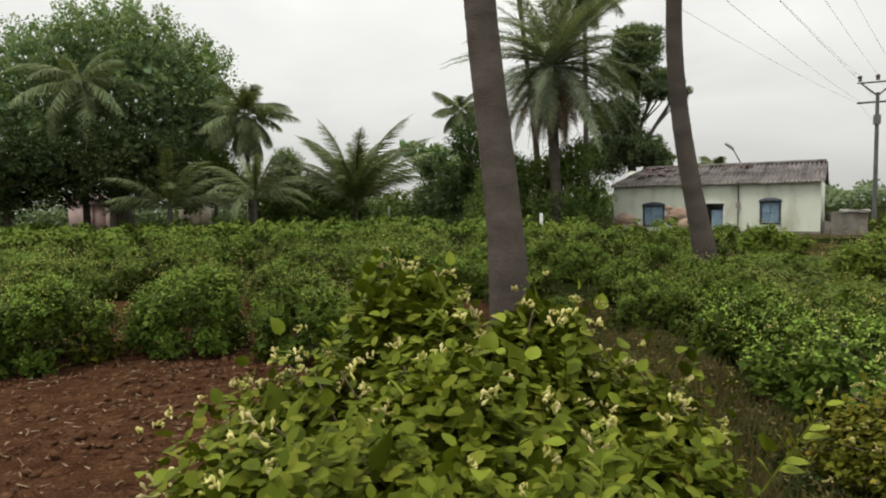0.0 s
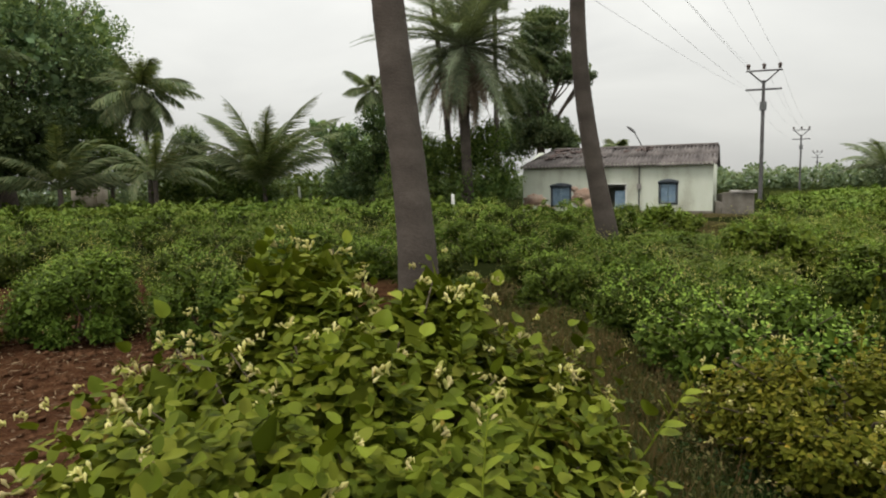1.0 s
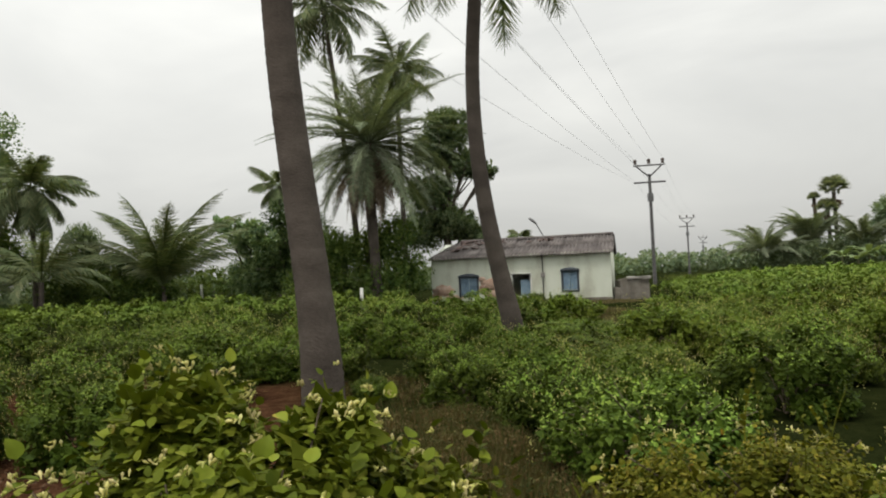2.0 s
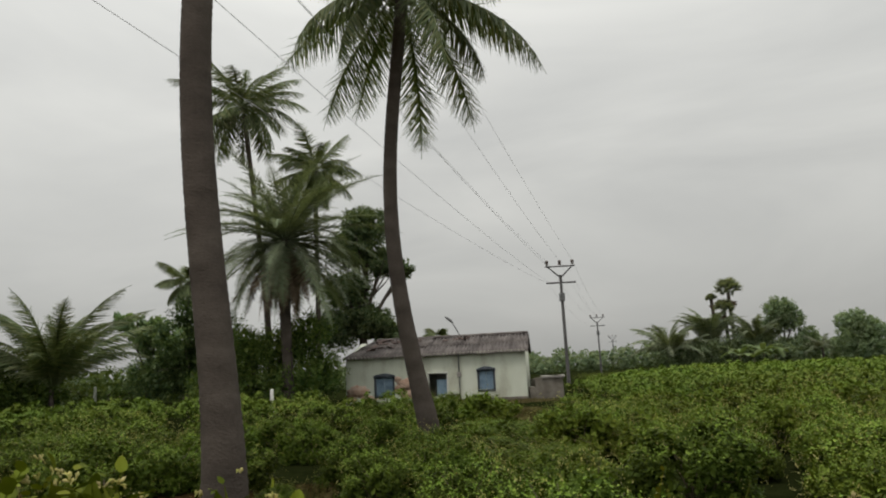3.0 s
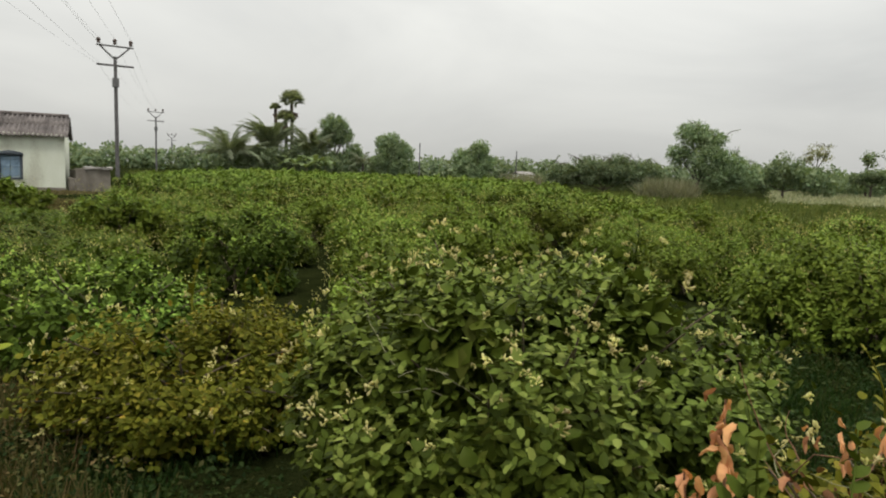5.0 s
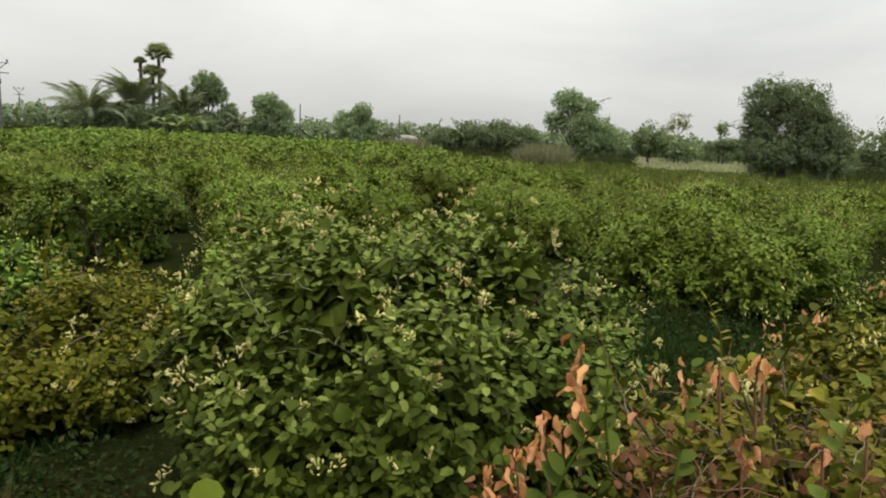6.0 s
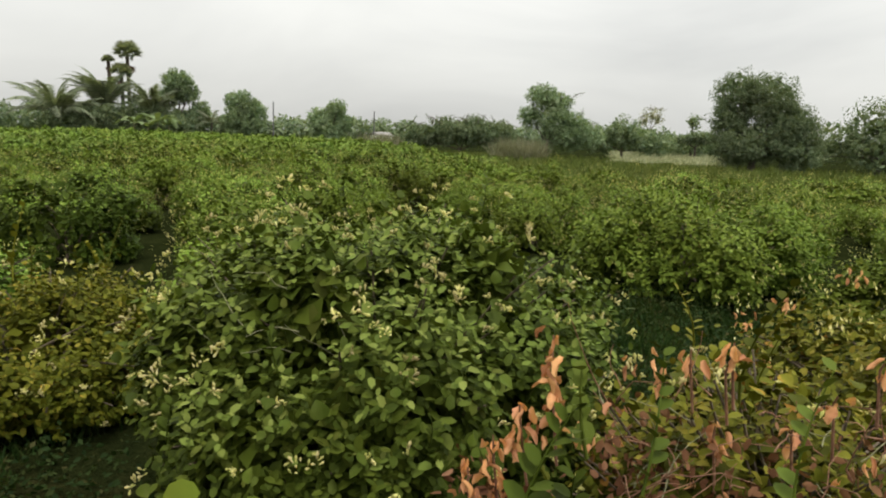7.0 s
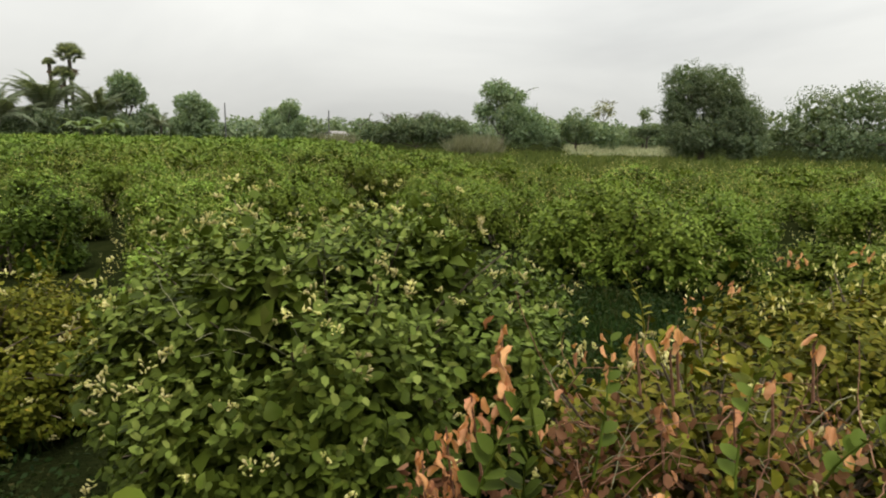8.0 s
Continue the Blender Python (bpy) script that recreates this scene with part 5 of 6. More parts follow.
def tree_belt():
    """Woods and scrub that close the horizon all round."""
    r = np.random.default_rng(9)
    p = Pile()
    for az in np.concatenate([np.arange(-180, -42, 4.0), np.arange(-42, 116, 0.8), np.arange(116, 180, 4.0)]):
        d = float(np.interp(az, [-180, -40, -36, 20, 30, 40, 60, 100, 118, 180], [70, 70, 66, 70, 130, 170, 150, 130, 80, 70])) * (0.9 + 0.2 * r.random())
        x, y = polar(az + r.normal(0, 0.3), d)
        h = d * (0.016 + 0.014 * r.random()) + 0.8
        n = 330
        dd = unit(r.normal(0, 1, (n, 3)))
        at = dd * np.array([d * 0.016, d * 0.016, h * 0.5]) * (0.7 + 0.4 * r.random((n, 1))) + np.array([x, y, h * 0.48])
        at[:, 2] = np.maximum(at[:, 2], 0.1)
        leaves(p, at, r.normal(0, 1, (n, 3)), dd + np.array([0, 0, 0.5]), d * 0.0052 * (0.6 + 0.8 * r.random(n)), 0.95, LEAF_MID)
    # the belt's pale leaf colour includes its distance haze
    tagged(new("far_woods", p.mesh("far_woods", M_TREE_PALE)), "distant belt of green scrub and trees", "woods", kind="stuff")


tree_belt()

# ---------------------------------------------------------------- the house
WALL_DIR = (HOUSE_R - HOUSE_L) / np.linalg.norm(HOUSE_R - HOUSE_L)
LEN = float(np.linalg.norm(HOUSE_R - HOUSE_L))
TURN = math.degrees(math.atan2(WALL_DIR[1], WALL_DIR[0]))
house = thing("house", HOUSE_L[0], HOUSE_L[1], 0, "old limewashed farmhouse with blue shutters and corrugated roof", "house", turn=TURN)
# local: x along the front, y into the house, z up
WT, DEPTH, EAVE, RIDGE = 0.3, 6.0, 2.48, 3.42
OPENINGS = [(1.58, 2.52, 0.46, 1.40), (4.38, 5.32, 0.30, 1.46), (6.97, 7.73, 0.58, 1.52)]


def front_wall():
    """The front wall with its openings cut through."""
    xs = [0.0] + [v for a, b, *_ in OPENINGS for v in (a, b)] + [LEN]
    bm = bmesh.new()
    zs = sorted({-0.1, EAVE, *[v for *_, a, b in OPENINGS for v in (a, b)]})
    solid = lambda x, z: 0 < x < LEN and -0.1 < z < EAVE and not any(a < x < b and c < z < d for a, b, c, d in OPENINGS)
    made = {}

    def vert(x, y, z):
        key = (round(x, 4), round(y, 4), round(z, 4))
        if key not in made:
            made[key] = bm.verts.new((x, y, z))
        return made[key]

    def face(*pts):
        bm.faces.new([vert(*p) for p in pts])

    for x0, x1 in zip(xs[:-1], xs[1:]):
        for z0, z1 in zip(zs[:-1], zs[1:]):
            mx, mz = (x0 + x1) / 2, (z0 + z1) / 2
            if not solid(mx, mz):
                continue
            face((x0, 0, z0), (x1, 0, z0), (x1, 0, z1), (x0, 0, z1))
            face((x0, WT, z0), (x0, WT, z1), (x1, WT, z1), (x1, WT, z0))
            if not solid(x0 - 0.01, mz):
                face((x0, 0, z0), (x0, 0, z1), (x0, WT, z1), (x0, WT, z0))
            if not solid(x1 + 0.01, mz):
                face((x1, 0, z0), (x1, WT, z0), (x1, WT, z1), (x1, 0, z1))
            if not solid(mx, z0 - 0.01):
                face((x0, 0, z0), (x0, WT, z0), (x1, WT, z0), (x1, 0, z0))
            if not solid(mx, z1 + 0.01):
                face((x0, 0, z1), (x1, 0, z1), (x1, WT, z1), (x0, WT, z1))
    me = bpy.data.meshes.new("wall")
    bm.to_mesh(me)
    bm.free()
    me.materials.append(M_WALL)
    part("wall", me, house, "pale green-white limewashed front wall")
    p = Pile()
    box(p, (0, DEPTH - WT, -0.1), (LEN, DEPTH, EAVE))
    part("wall", p.mesh("wall", M_WALL), house)
    for x0 in (0.0, LEN - WT):
        p = Pile()
        v = [(x0, WT, -0.1), (x0, DEPTH - WT, -0.1), (x0, DEPTH - WT, EAVE), (x0, DEPTH / 2, RIDGE - 0.1), (x0, WT, EAVE)]
        v += [(a + WT, b, c) for a, b, c in v]
        p.add(v, tri=[(0, 1, 2), (0, 2, 3), (0, 3, 4), (5, 7, 6), (5, 8, 7), (5, 9, 8)],
              quad=[(0, 5, 6, 1), (1, 6, 7, 2), (2, 7, 8, 3), (3, 8, 9, 4), (4, 9, 5, 0)])
        part("wall", p.mesh("wall", M_WALL), house)
    p = Pile()
    box(p, (WT, WT, 0.0), (LEN - WT, DEPTH - WT, 0.12))
    part("inner_floor", p.mesh("inner_floor", M_DARK), house)


front_wall()


def shutter_window(a, b, z0, z1):
    w = part("window", Pile_box((a - 0.07, -0.05, z0 - 0.09), (b + 0.07, -0.003, z0 - 0.01), M_BLUE_DARK, "window_sill_mesh"), house, "blue-shuttered window with an arched head")
    for x0, x1 in ((a - 0.07, a + 0.03), (b - 0.03, b + 0.07)):
        box_part("window_frame", (x0, -0.04, z0 - 0.005), (x1, 0.08, z1), M_BLUE_DARK, w)
    # low arched head
    p = Pile()
    n = 9
    v = []
    for i in range(n):
        t = i / (n - 1)
        x = a - 0.1 + (b - a + 0.2) * t
        rise = 0.11 * math.sin(math.pi * t)
        for yy in (-0.07, 0.05):
            v += [(x, yy, z1 - 0.03), (x, yy, z1 + 0.09 + rise)]
    q = []
    for i in range(n - 1):
        k = i * 4
        q += [(k, k + 4, k + 5, k + 1), (k + 2, k + 3, k + 7, k + 6), (k + 1, k + 5, k + 7, k + 3), (k, k + 2, k + 6, k + 4)]
    q += [(0, 1, 3, 2), (4 * n - 4, 4 * n - 2, 4 * n - 1, 4 * n - 3)]
    p.add(v, quad=q)
    part("arched_head", p.mesh("arched_head", M_BLUE_DARK), w, "dark weathered arched lintel")
    m = (a + b) / 2
    for x0, x1 in ((a + 0.03, m - 0.006), (m + 0.006, b - 0.03)):
        s = box_part("shutter", (x0, 0.03, z0), (x1, 0.065, z1 - 0.03), M_BLUE, w, "faded blue wooden shutter")
        for zz in (z0 + 0.06, (z0 + z1) / 2 - 0.03, z1 - 0.17):
            box_part("rail", (x0 + 0.01, 0.012, zz), (x1 - 0.01, 0.028, zz + 0.07), M_BLUE, s)


def Pile_box(lo, hi, mat, name):
    p = Pile()
    box(p, lo, hi)
    return p.mesh(name, mat)


shutter_window(*OPENINGS[0])
shutter_window(*OPENINGS[2])
a, b, z0, z1 = OPENINGS[1]
opening = part("doorway", Pile_box((a - 0.06, -0.03, z1), (b + 0.06, 0.1, z1 + 0.07), M_WHITE, "doorway_head"), house, "half-open doorway with a white frame")
for x0, x1 in ((a - 0.06, a), (b, b + 0.06)):
    box_part("door_frame", (x0, -0.03, z0), (x1, 0.1, z1 - 0.004), M_WHITE, opening)
box_part("door_leaf", (a + 0.40, 0.16, z0 - 0.1), (b - 0.02, 0.20, z1 - 0.30), M_BLUE, opening, "blue plank door leaf standing ajar")


def flake(x, z, w, h, seed, lift=0.004):
    """An irregular patch where the limewash has come off the front wall."""
    r = np.random.default_rng(seed)
    n = 22
    a = np.arange(n) * 2 * np.pi / n
    k = 0.72 + 0.34 * r.random(n)
    v = np.stack([x + w * np.cos(a) * k, np.full(n, -lift), np.maximum(z + h * np.sin(a) * k, 0.02)], 1)
    v = np.concatenate([v, v + [0, lift * 0.9, 0], [[x, -lift, z]]])
    p = Pile()
    p.add(v, tri=[(i, (i + 1) % n, 2 * n) for i in range(n)], quad=[(i, i + n, (i + 1) % n + n, (i + 1) % n) for i in range(n)])
    part("bare_patch", p.mesh("bare_patch", M_PATCH), house, "pinkish patch of bare old plaster")


flake(0.62, 0.72, 0.66, 0.36, 1)
flake(0.3, 0.5, 0.34, 0.4, 6)
flake(3.2, 1.0, 0.62, 0.36, 2)
flake(2.9, 0.72, 0.4, 0.3, 7)
flake(3.5, 0.5, 0.75, 0.3, 3)
flake(1.2, 0.35, 0.5, 0.18, 4)
flake(2.75, 1.28, 0.22, 0.16, 5)


def roof_sheets():
    """Corrugated sheets lapped in two rows on the front slope, one plain slope behind."""
    n = 11
    over_x, over_y = 0.12, 0.28
    sl = math.atan2(RIDGE - EAVE, DEPTH / 2)
    runs = (DEPTH / 2 + over_y) / math.cos(sl)
    x_ridge0 = 0.95
    width = (LEN + over_x * 2) / n
    r = np.random.default_rng(4)
    for side in (0, 1):
        for row in range(2):
            for i in range(n):
                x0 = -over_x + i * width
                m = 26
                xs = np.linspace(0, width + 0.05, m)
                s0, s1 = (0, runs * 0.53) if row == 0 else (runs * 0.5, runs)
                ss = np.linspace(s0, s1, 3)
                sag = r.normal(0, 0.012)
                V = []
                for s in ss:
                    for x in xs:
                        gx = x0 + x
                        lim = -over_x + (x_ridge0 + over_x) * max(0, s - 0.4) / (runs - 0.4)
                        gx = max(gx, lim)
                        z = EAVE - over_y * math.tan(sl) + s * math.sin(sl) + 0.05 * math.cos(x / 0.19 * 2 * math.pi) + 0.012 * row + sag + 0.004 * i % 0.008
                        yy = -over_y + s * math.cos(sl)
                        if side:
                            yy = DEPTH - yy
                        V.append((gx, yy, z))
                if max(v[0] for v in V) - min(v[0] for v in V) < 0.1:
                    continue
                k = len(V)
                V += [(a_, b_, c_ - 0.012) for a_, b_, c_ in V]
                Q = []
                for u in range(2):
                    for j in range(m - 1):
                        q = (u * m + j, u * m + j + 1, (u + 1) * m + j + 1, (u + 1) * m + j)
                        Q += [q, tuple(k + t for t in reversed(q))]
                for j in range(m - 1):
                    Q += [(j, k + j, k + j + 1, j + 1), (2 * m + j, 2 * m + j + 1, k + 2 * m + j + 1, k + 2 * m + j)]
                p = Pile()
                p.add(V, quad=Q)
                part("roof_sheet", p.mesh("roof_sheet", M_ROOF), house, "grey weathered corrugated cement sheet" if i == 0 and row == 0 else "")
    p = Pile()
    tube(p, [(x_ridge0, DEPTH / 2, RIDGE + 0.03), (LEN * 0.5, DEPTH / 2, RIDGE + 0.025), (LEN + over_x, DEPTH / 2, RIDGE + 0.035)], [0.09, 0.09, 0.09], 8)
    part("ridge_cap", p.mesh("ridge_cap", M_ROOF, True), house)


roof_sheets()


def roof_debris():
    """Slipped clay tiles lying on the west end of the roof."""
    r = np.random.default_rng(21)
    bm = bmesh.new()
    bmesh.ops.create_cube(bm, size=1)
    for v in bm.verts:
        v.co = Vector((v.co.x * 0.3, v.co.y * 0.2, v.co.z * 0.03 - 0.02 * (v.co.x * 2) ** 2))
    me = bpy.data.meshes.new("clay_tile")
    bm.to_mesh(me); bm.free()
    me.materials.append(M_TILE)
    sl = math.atan2(RIDGE - EAVE, DEPTH / 2)
    for i in range(34):
        f = 0.35 + 0.6 * r.random()
        x = 0.6 + f * 0.6 + 2.6 * r.random() ** 1.4
        if i > 26:
            x, f = 5.0 + 1.6 * r.random(), 0.72 + 0.2 * r.random()
        o = part("clay_tile", me, house)
        o.matrix_basis = pose(x, f * DEPTH / 2, EAVE + f * (RIDGE - EAVE) + 0.085, math.degrees(sl) + r.normal(0, 6), r.normal(0, 7), r.random() * 360 if i % 3 else 0)


roof_debris()
p = Pile()
tube(p, [(5.98, -0.06, 0.0), (5.98, -0.06, 1.0), (5.98, -0.06, EAVE - 0.1), (5.98, -0.2, EAVE - 0.06)], [0.03] * 4, 8)
part("drain_pipe", p.mesh("drain_pipe", M_STEEL, True), house, "thin grey rainwater pipe")
box_part("meter_box", (5.88, -0.12, 1.25), (6.08, -0.02, 1.5), M_CONCRETE, house)
box_part("plinth", (-0.03, -0.05, -0.12), (LEN + 0.03, -0.004, 0.16), M_TANK, house, "dirty crumbling cement plinth", 0.02)
box_part("doorstep", (a - 0.3, -0.9, -0.1), (b + 0.3, -0.09, 0.16), M_CONCRETE, house)

# cistern beside the house
tx, ty = polar(31.35, 35.0)
tank = thing("water_cistern", tx, ty, 0, "low crumbling concrete water cistern beside the house", "cistern", turn=TURN + 12)


def rough_block(name, lo, hi, parent, seed, mat):
    """A worn block of masonry: uneven faces and a broken upper edge."""
    r = np.random.default_rng(seed)
    bm = bmesh.new()
    bmesh.ops.create_cube(bm, size=1.0)
    bmesh.ops.subdivide_edges(bm, edges=bm.edges[:], cuts=3, use_grid_fill=True)
    lo, hi = Vector(lo), Vector(hi)
    for v in bm.verts:
        top = v.co.z > 0.2
        v.co = Vector([lo[i] + (v.co[i] + 0.5) * (hi[i] - lo[i]) for i in range(3)]) + Vector(r.normal(0, 0.012, 3))
        if top:
            v.co.z -= 0.10 * abs(noise.noise(Vector((v.co.x * 2.3, v.co.y * 2.3, seed))))
    me = bpy.data.meshes.new(name)
    bm.to_mesh(me)
    bm.free()
    me.materials.append(mat)
    part(name, me, parent)


for k_, (lo, hi) in enumerate((((-0.65, -0.7, -0.1), (0.75, -0.52, 1.05)), ((-0.65, 0.55, -0.1), (0.75, 0.72, 0.95)), ((-0.65, -0.5, -0.1), (-0.48, 0.53, 0.98)), ((0.58, -0.5, -0.1), (0.75, 0.53, 1.0)))):
    rough_block("cistern_wall", lo, hi, tank, 40 + k_, M_TANK)
rough_block("coping", (-0.30, -0.78, 1.0), (0.85, -0.46, 1.13), tank, 47, M_CONCRETE)
rough_block("buttress", (-0.95, -0.72, -0.1), (-0.68, -0.4, 0.62), tank, 48, M_TANK)


# lamp behind the roof
lx, ly = polar(24.5, 41.5)
lamp = thing("street_lamp", lx, ly, 0, "street lamp on a bent steel arm behind the roof", "street lamp", turn=-24)
p = Pile()
tube(p, [(0, 0, -0.2), (0, 0, 2.6), (-0.1, 0, 3.6), (-0.55, 0, 4.45), (-0.62, 0, 4.55)], [0.05, 0.05, 0.04, 0.035, 0.035], 8)
part("pole", p.mesh("pole", M_STEEL, True), lamp)
bm = bmesh.new()
bmesh.ops.create_uvsphere(bm, u_segments=12, v_segments=8, radius=1.0)
for v in bm.verts:
    v.co = Vector((v.co.x * 0.34, v.co.y * 0.15, v.co.z * (0.11 if v.co.z > 0 else 0.06)))
me = bpy.data.meshes.new("lamp_head")
bm.to_mesh(me); bm.free()
me.materials.append(M_STEEL)
o = part("lamp_head", me, lamp, "oval metal lamp head")
o.matrix_basis = pose(-0.8, 0, 4.7, 0, 40, 0)


# ---------------------------------------------------------------- power line
def power_pole(x, y, h, turn, dist_label, knobs=True):
    ob = thing("power_pole", x, y, 0, dist_label, "power pole", "power line poles", turn=turn)
    p = Pile()
    tube(p, [(0, 0, -0.3), (0, 0, h * 0.5), (0, 0, h - 0.95)], [0.15, 0.13, 0.11], 8)
    part("mast", p.mesh("mast", M_POLE, True), ob)
    p = Pile()
    tube(p, [(0, 0, h - 1.15), (-0.35, 0, h - 0.85), (-0.95, 0, h - 0.28)], [0.06, 0.06, 0.05], 6)
    part("vee_arm", p.mesh("vee_arm", M_POLE), ob)
    p = Pile()
    tube(p, [(0, 0, h - 1.15), (0.35, 0, h - 0.85), (0.95, 0, h - 0.28)], [0.06, 0.06, 0.05], 6)
    part("vee_arm", p.mesh("vee_arm", M_POLE), ob)
    box_part("cross_arm", (-1.15, -0.05, h - 0.32), (1.15, 0.05, h - 0.22), M_POLE, ob)
    box_part("cross_arm", (-1.15, -0.06, h - 1.62), (1.15, 0.06, h - 1.5), M_POLE, ob)
    box_part("clamp", (-0.2, -0.2, h - 3.0), (0.2, 0.2, h - 2.4), M_STEEL, ob, "steel clamp plate on the mast")
    if knobs:
        bm = bmesh.new()
        bmesh.ops.create_cone(bm, segments=8, radius1=0.12, radius2=0.08, depth=0.3, cap_ends=True)
        bmesh.ops.create_uvsphere(bm, u_segments=8, v_segments=6, radius=0.14, matrix=Matrix.Translation((0, 0, 0.1)))
        me = bpy.data.meshes.new("insulator")
        bm.to_mesh(me); bm.free()
        me.materials.append(M_PORCELAIN)
        for xx in (-1.0, 0.0, 1.0):
            part("insulator", me, ob, "brown porcelain insulator").location = (xx, 0, h + 0.0)
    return ob


P1, P2, P3 = polar(33.2, 52), polar(35.85, 108), polar(36.95, 190)
P0, PB = (-7.1, -0.9), (-8.9, 0.5)
LINE_TURN = math.degrees(math.atan2(P2[1] - P1[1], P2[0] - P1[0])) - 90
power_pole(*P1, 9.45, LINE_TURN + 12, "steel power pole with crossarms and insulators")
power_pole(*P2, 8.9, LINE_TURN + 12, "distant steel power pole with crossarms")
power_pole(*P3, 8.6, LINE_TURN + 12, "far power pole on the horizon")
power_pole(*P0, 10.3, LINE_TURN, "steel power pole with crossarms beside the field")
power_pole(*PB, 9.6, LINE_TURN, "steel power pole with crossarms beside the field")


def wire(a, b, sag, thick=0.006):
    p = Pile()
    t = np.linspace(0, 1, 25)
    pts = np.outer(1 - t, a) + np.outer(t, b)
    pts[:, 2] -= sag * 4 * t * (1 - t)
    tube(p, pts, np.full(25, thick), 5)
    ob = new("power_wire", p.mesh("power_wire", M_WIRE))
    tagged(ob, "thin sagging overhead power wire", "wire", "overhead wires")


def span(A, ha, B, hb, offs, dz, sag):
    d = np.array([B[0] - A[0], B[1] - A[1]])
    d = d / np.linalg.norm(d)
    s = np.array([d[1], -d[0]])
    for o in offs:
        wire((A[0] + s[0] * o, A[1] + s[1] * o, ha + dz), (B[0] + s[0] * o, B[1] + s[1] * o, hb + dz), sag)


# the near span: side and height at the far pole, side and height beside the field
LINE_DIR = np.array([P1[0] - P0[0], P1[1] - P0[1]]) / math.hypot(P1[0] - P0[0], P1[1] - P0[1])
LINE_SIDE = np.array([LINE_DIR[1], -LINE_DIR[0]])
for o1, z1, o0, z0 in ((-1.0, 9.65, -1.1, 10.1), (0.0, 9.65, 0.55, 10.5), (1.0, 9.65, 1.15, 10.9), (-1.1, 7.95, -3.0, 8.0), (-0.9, 7.95, -1.15, 8.4), (0.3, 7.95, 0.0, 8.6)):
    a_, b_ = np.array(P0) + LINE_SIDE * o0, np.array(P1) + LINE_SIDE * o1
    wire((a_[0], a_[1], z0), (b_[0], b_[1], z1), 0.5)
span(P1, 9.45, P2, 8.9, (-1.0, 0.0, 1.0), 0.2, 0.8)
span(P1, 9.45, P2, 8.9, (-1.05, 1.05), -1.45, 0.8)
span(P2, 8.9, P3, 8.6, (-1.0, 0.0, 1.0), 0.2, 0.8)


# ---------------------------------------------------------------- far buildings and posts
def hut(az, d, w, depth, h, mat, label, roof_mat, turn=0.0, rise=0.8):
    x, y = polar(az, d)
    ob = thing("farm_hut", x, y, 0, label, "hut", "far huts", turn=-az + turn)
    p = Pile()
    box(p, (-w / 2, 0, -0.1), (-0.5, depth, h))
    box(p, (0.5, 0, -0.1), (w / 2, depth, h))
    box(p, (-0.5, 0, 2.0 if h > 2.2 else h - 0.3), (0.5, depth, h))
    box(p, (-0.5, 0.3, -0.1), (0.5, depth, 2.0 if h > 2.2 else h - 0.3))
    part("wall", p.mesh("wall", mat), ob)
    p = Pile()
    o = 0.25
    p.add([(-w / 2 - o, -o, h - 0.1), (w / 2 + o, -o, h - 0.1), (w / 2 + o, depth / 2, h + rise), (-w / 2 - o, depth / 2, h + rise), (-w / 2 - o, depth + o, h - 0.1), (w / 2 + o, depth + o, h - 0.1),
           (-w / 2 - o, -o, h - 0.02), (w / 2 + o, -o, h - 0.02), (w / 2 + o, depth / 2, h + rise + 0.08), (-w / 2 - o, depth / 2, h + rise + 0.08), (-w / 2 - o, depth + o, h - 0.02), (w / 2 + o, depth + o, h - 0.02)],
          quad=[(0, 3, 2, 1), (3, 4, 5, 2), (6, 7, 8, 9), (9, 8, 11, 10), (0, 1, 7, 6), (4, 10, 11, 5), (0, 6, 9, 3), (3, 9, 10, 4), (1, 2, 8, 7), (2, 5, 11, 8)])
    part("roof", p.mesh("roof", roof_mat), ob)


hut(-27.6, 62, 4.4, 4, 2.2, M_PINK, "pink limewashed hut under the great tree", M_TILE)
hut(-20.6, 60, 2.6, 4, 3.4, M_BEIGE, "narrow beige building between the palms", M_ROOF)
hut(66.4, 125, 2.6, 5, 1.4, M_WALL, "far shed with a dull sheet roof", M_CONCRETE, 20, 0.5)
hut(69.0, 116, 3.0, 5, 1.6, M_WALL, "far shed with a pale sheet roof", M_SHEET, -10, 0.5)


def post(az, d, el):
    x, y = polar(az, d)
    h = EYE + d * math.tan(radians(el))
    ob = thing("wooden_post", x, y, 0, "bare dark post standing at the field's end", "post", "posts")
    p = Pile()
    tube(p, [(0, 0, -0.2), (0.03, 0, h * 0.5), (0, 0, h)], [0.11, 0.09, 0.08], 7)
    part("shaft", p.mesh("shaft", M_POLE, True), ob)


post(57.1, 96, 2.25)
post(65.4, 100, 1.85)


def white_post(az, d, h):
    x, y = polar(az, d)
    ob = thing("white_post", x, y, 0, "short whitewashed stone post at the field edge", "post", "white posts")
    p = Pile()
    tube(p, [(0, 0, -0.2), (0.01, 0, h * 0.6), (0, 0, h), (0, 0, h + 0.02)], [0.09, 0.085, 0.075, 0.01], 7)
    part("shaft", p.mesh("shaft", M_WHITE, True), ob)


for k_ in range(6):
    white_post(-12.5 + 0.36 * k_, 45.5, 1.25 - 0.06 * (k_ % 3))
white_post(8.45, 30.6, 1.15)
white_post(-4.7, 45.0, 1.6)


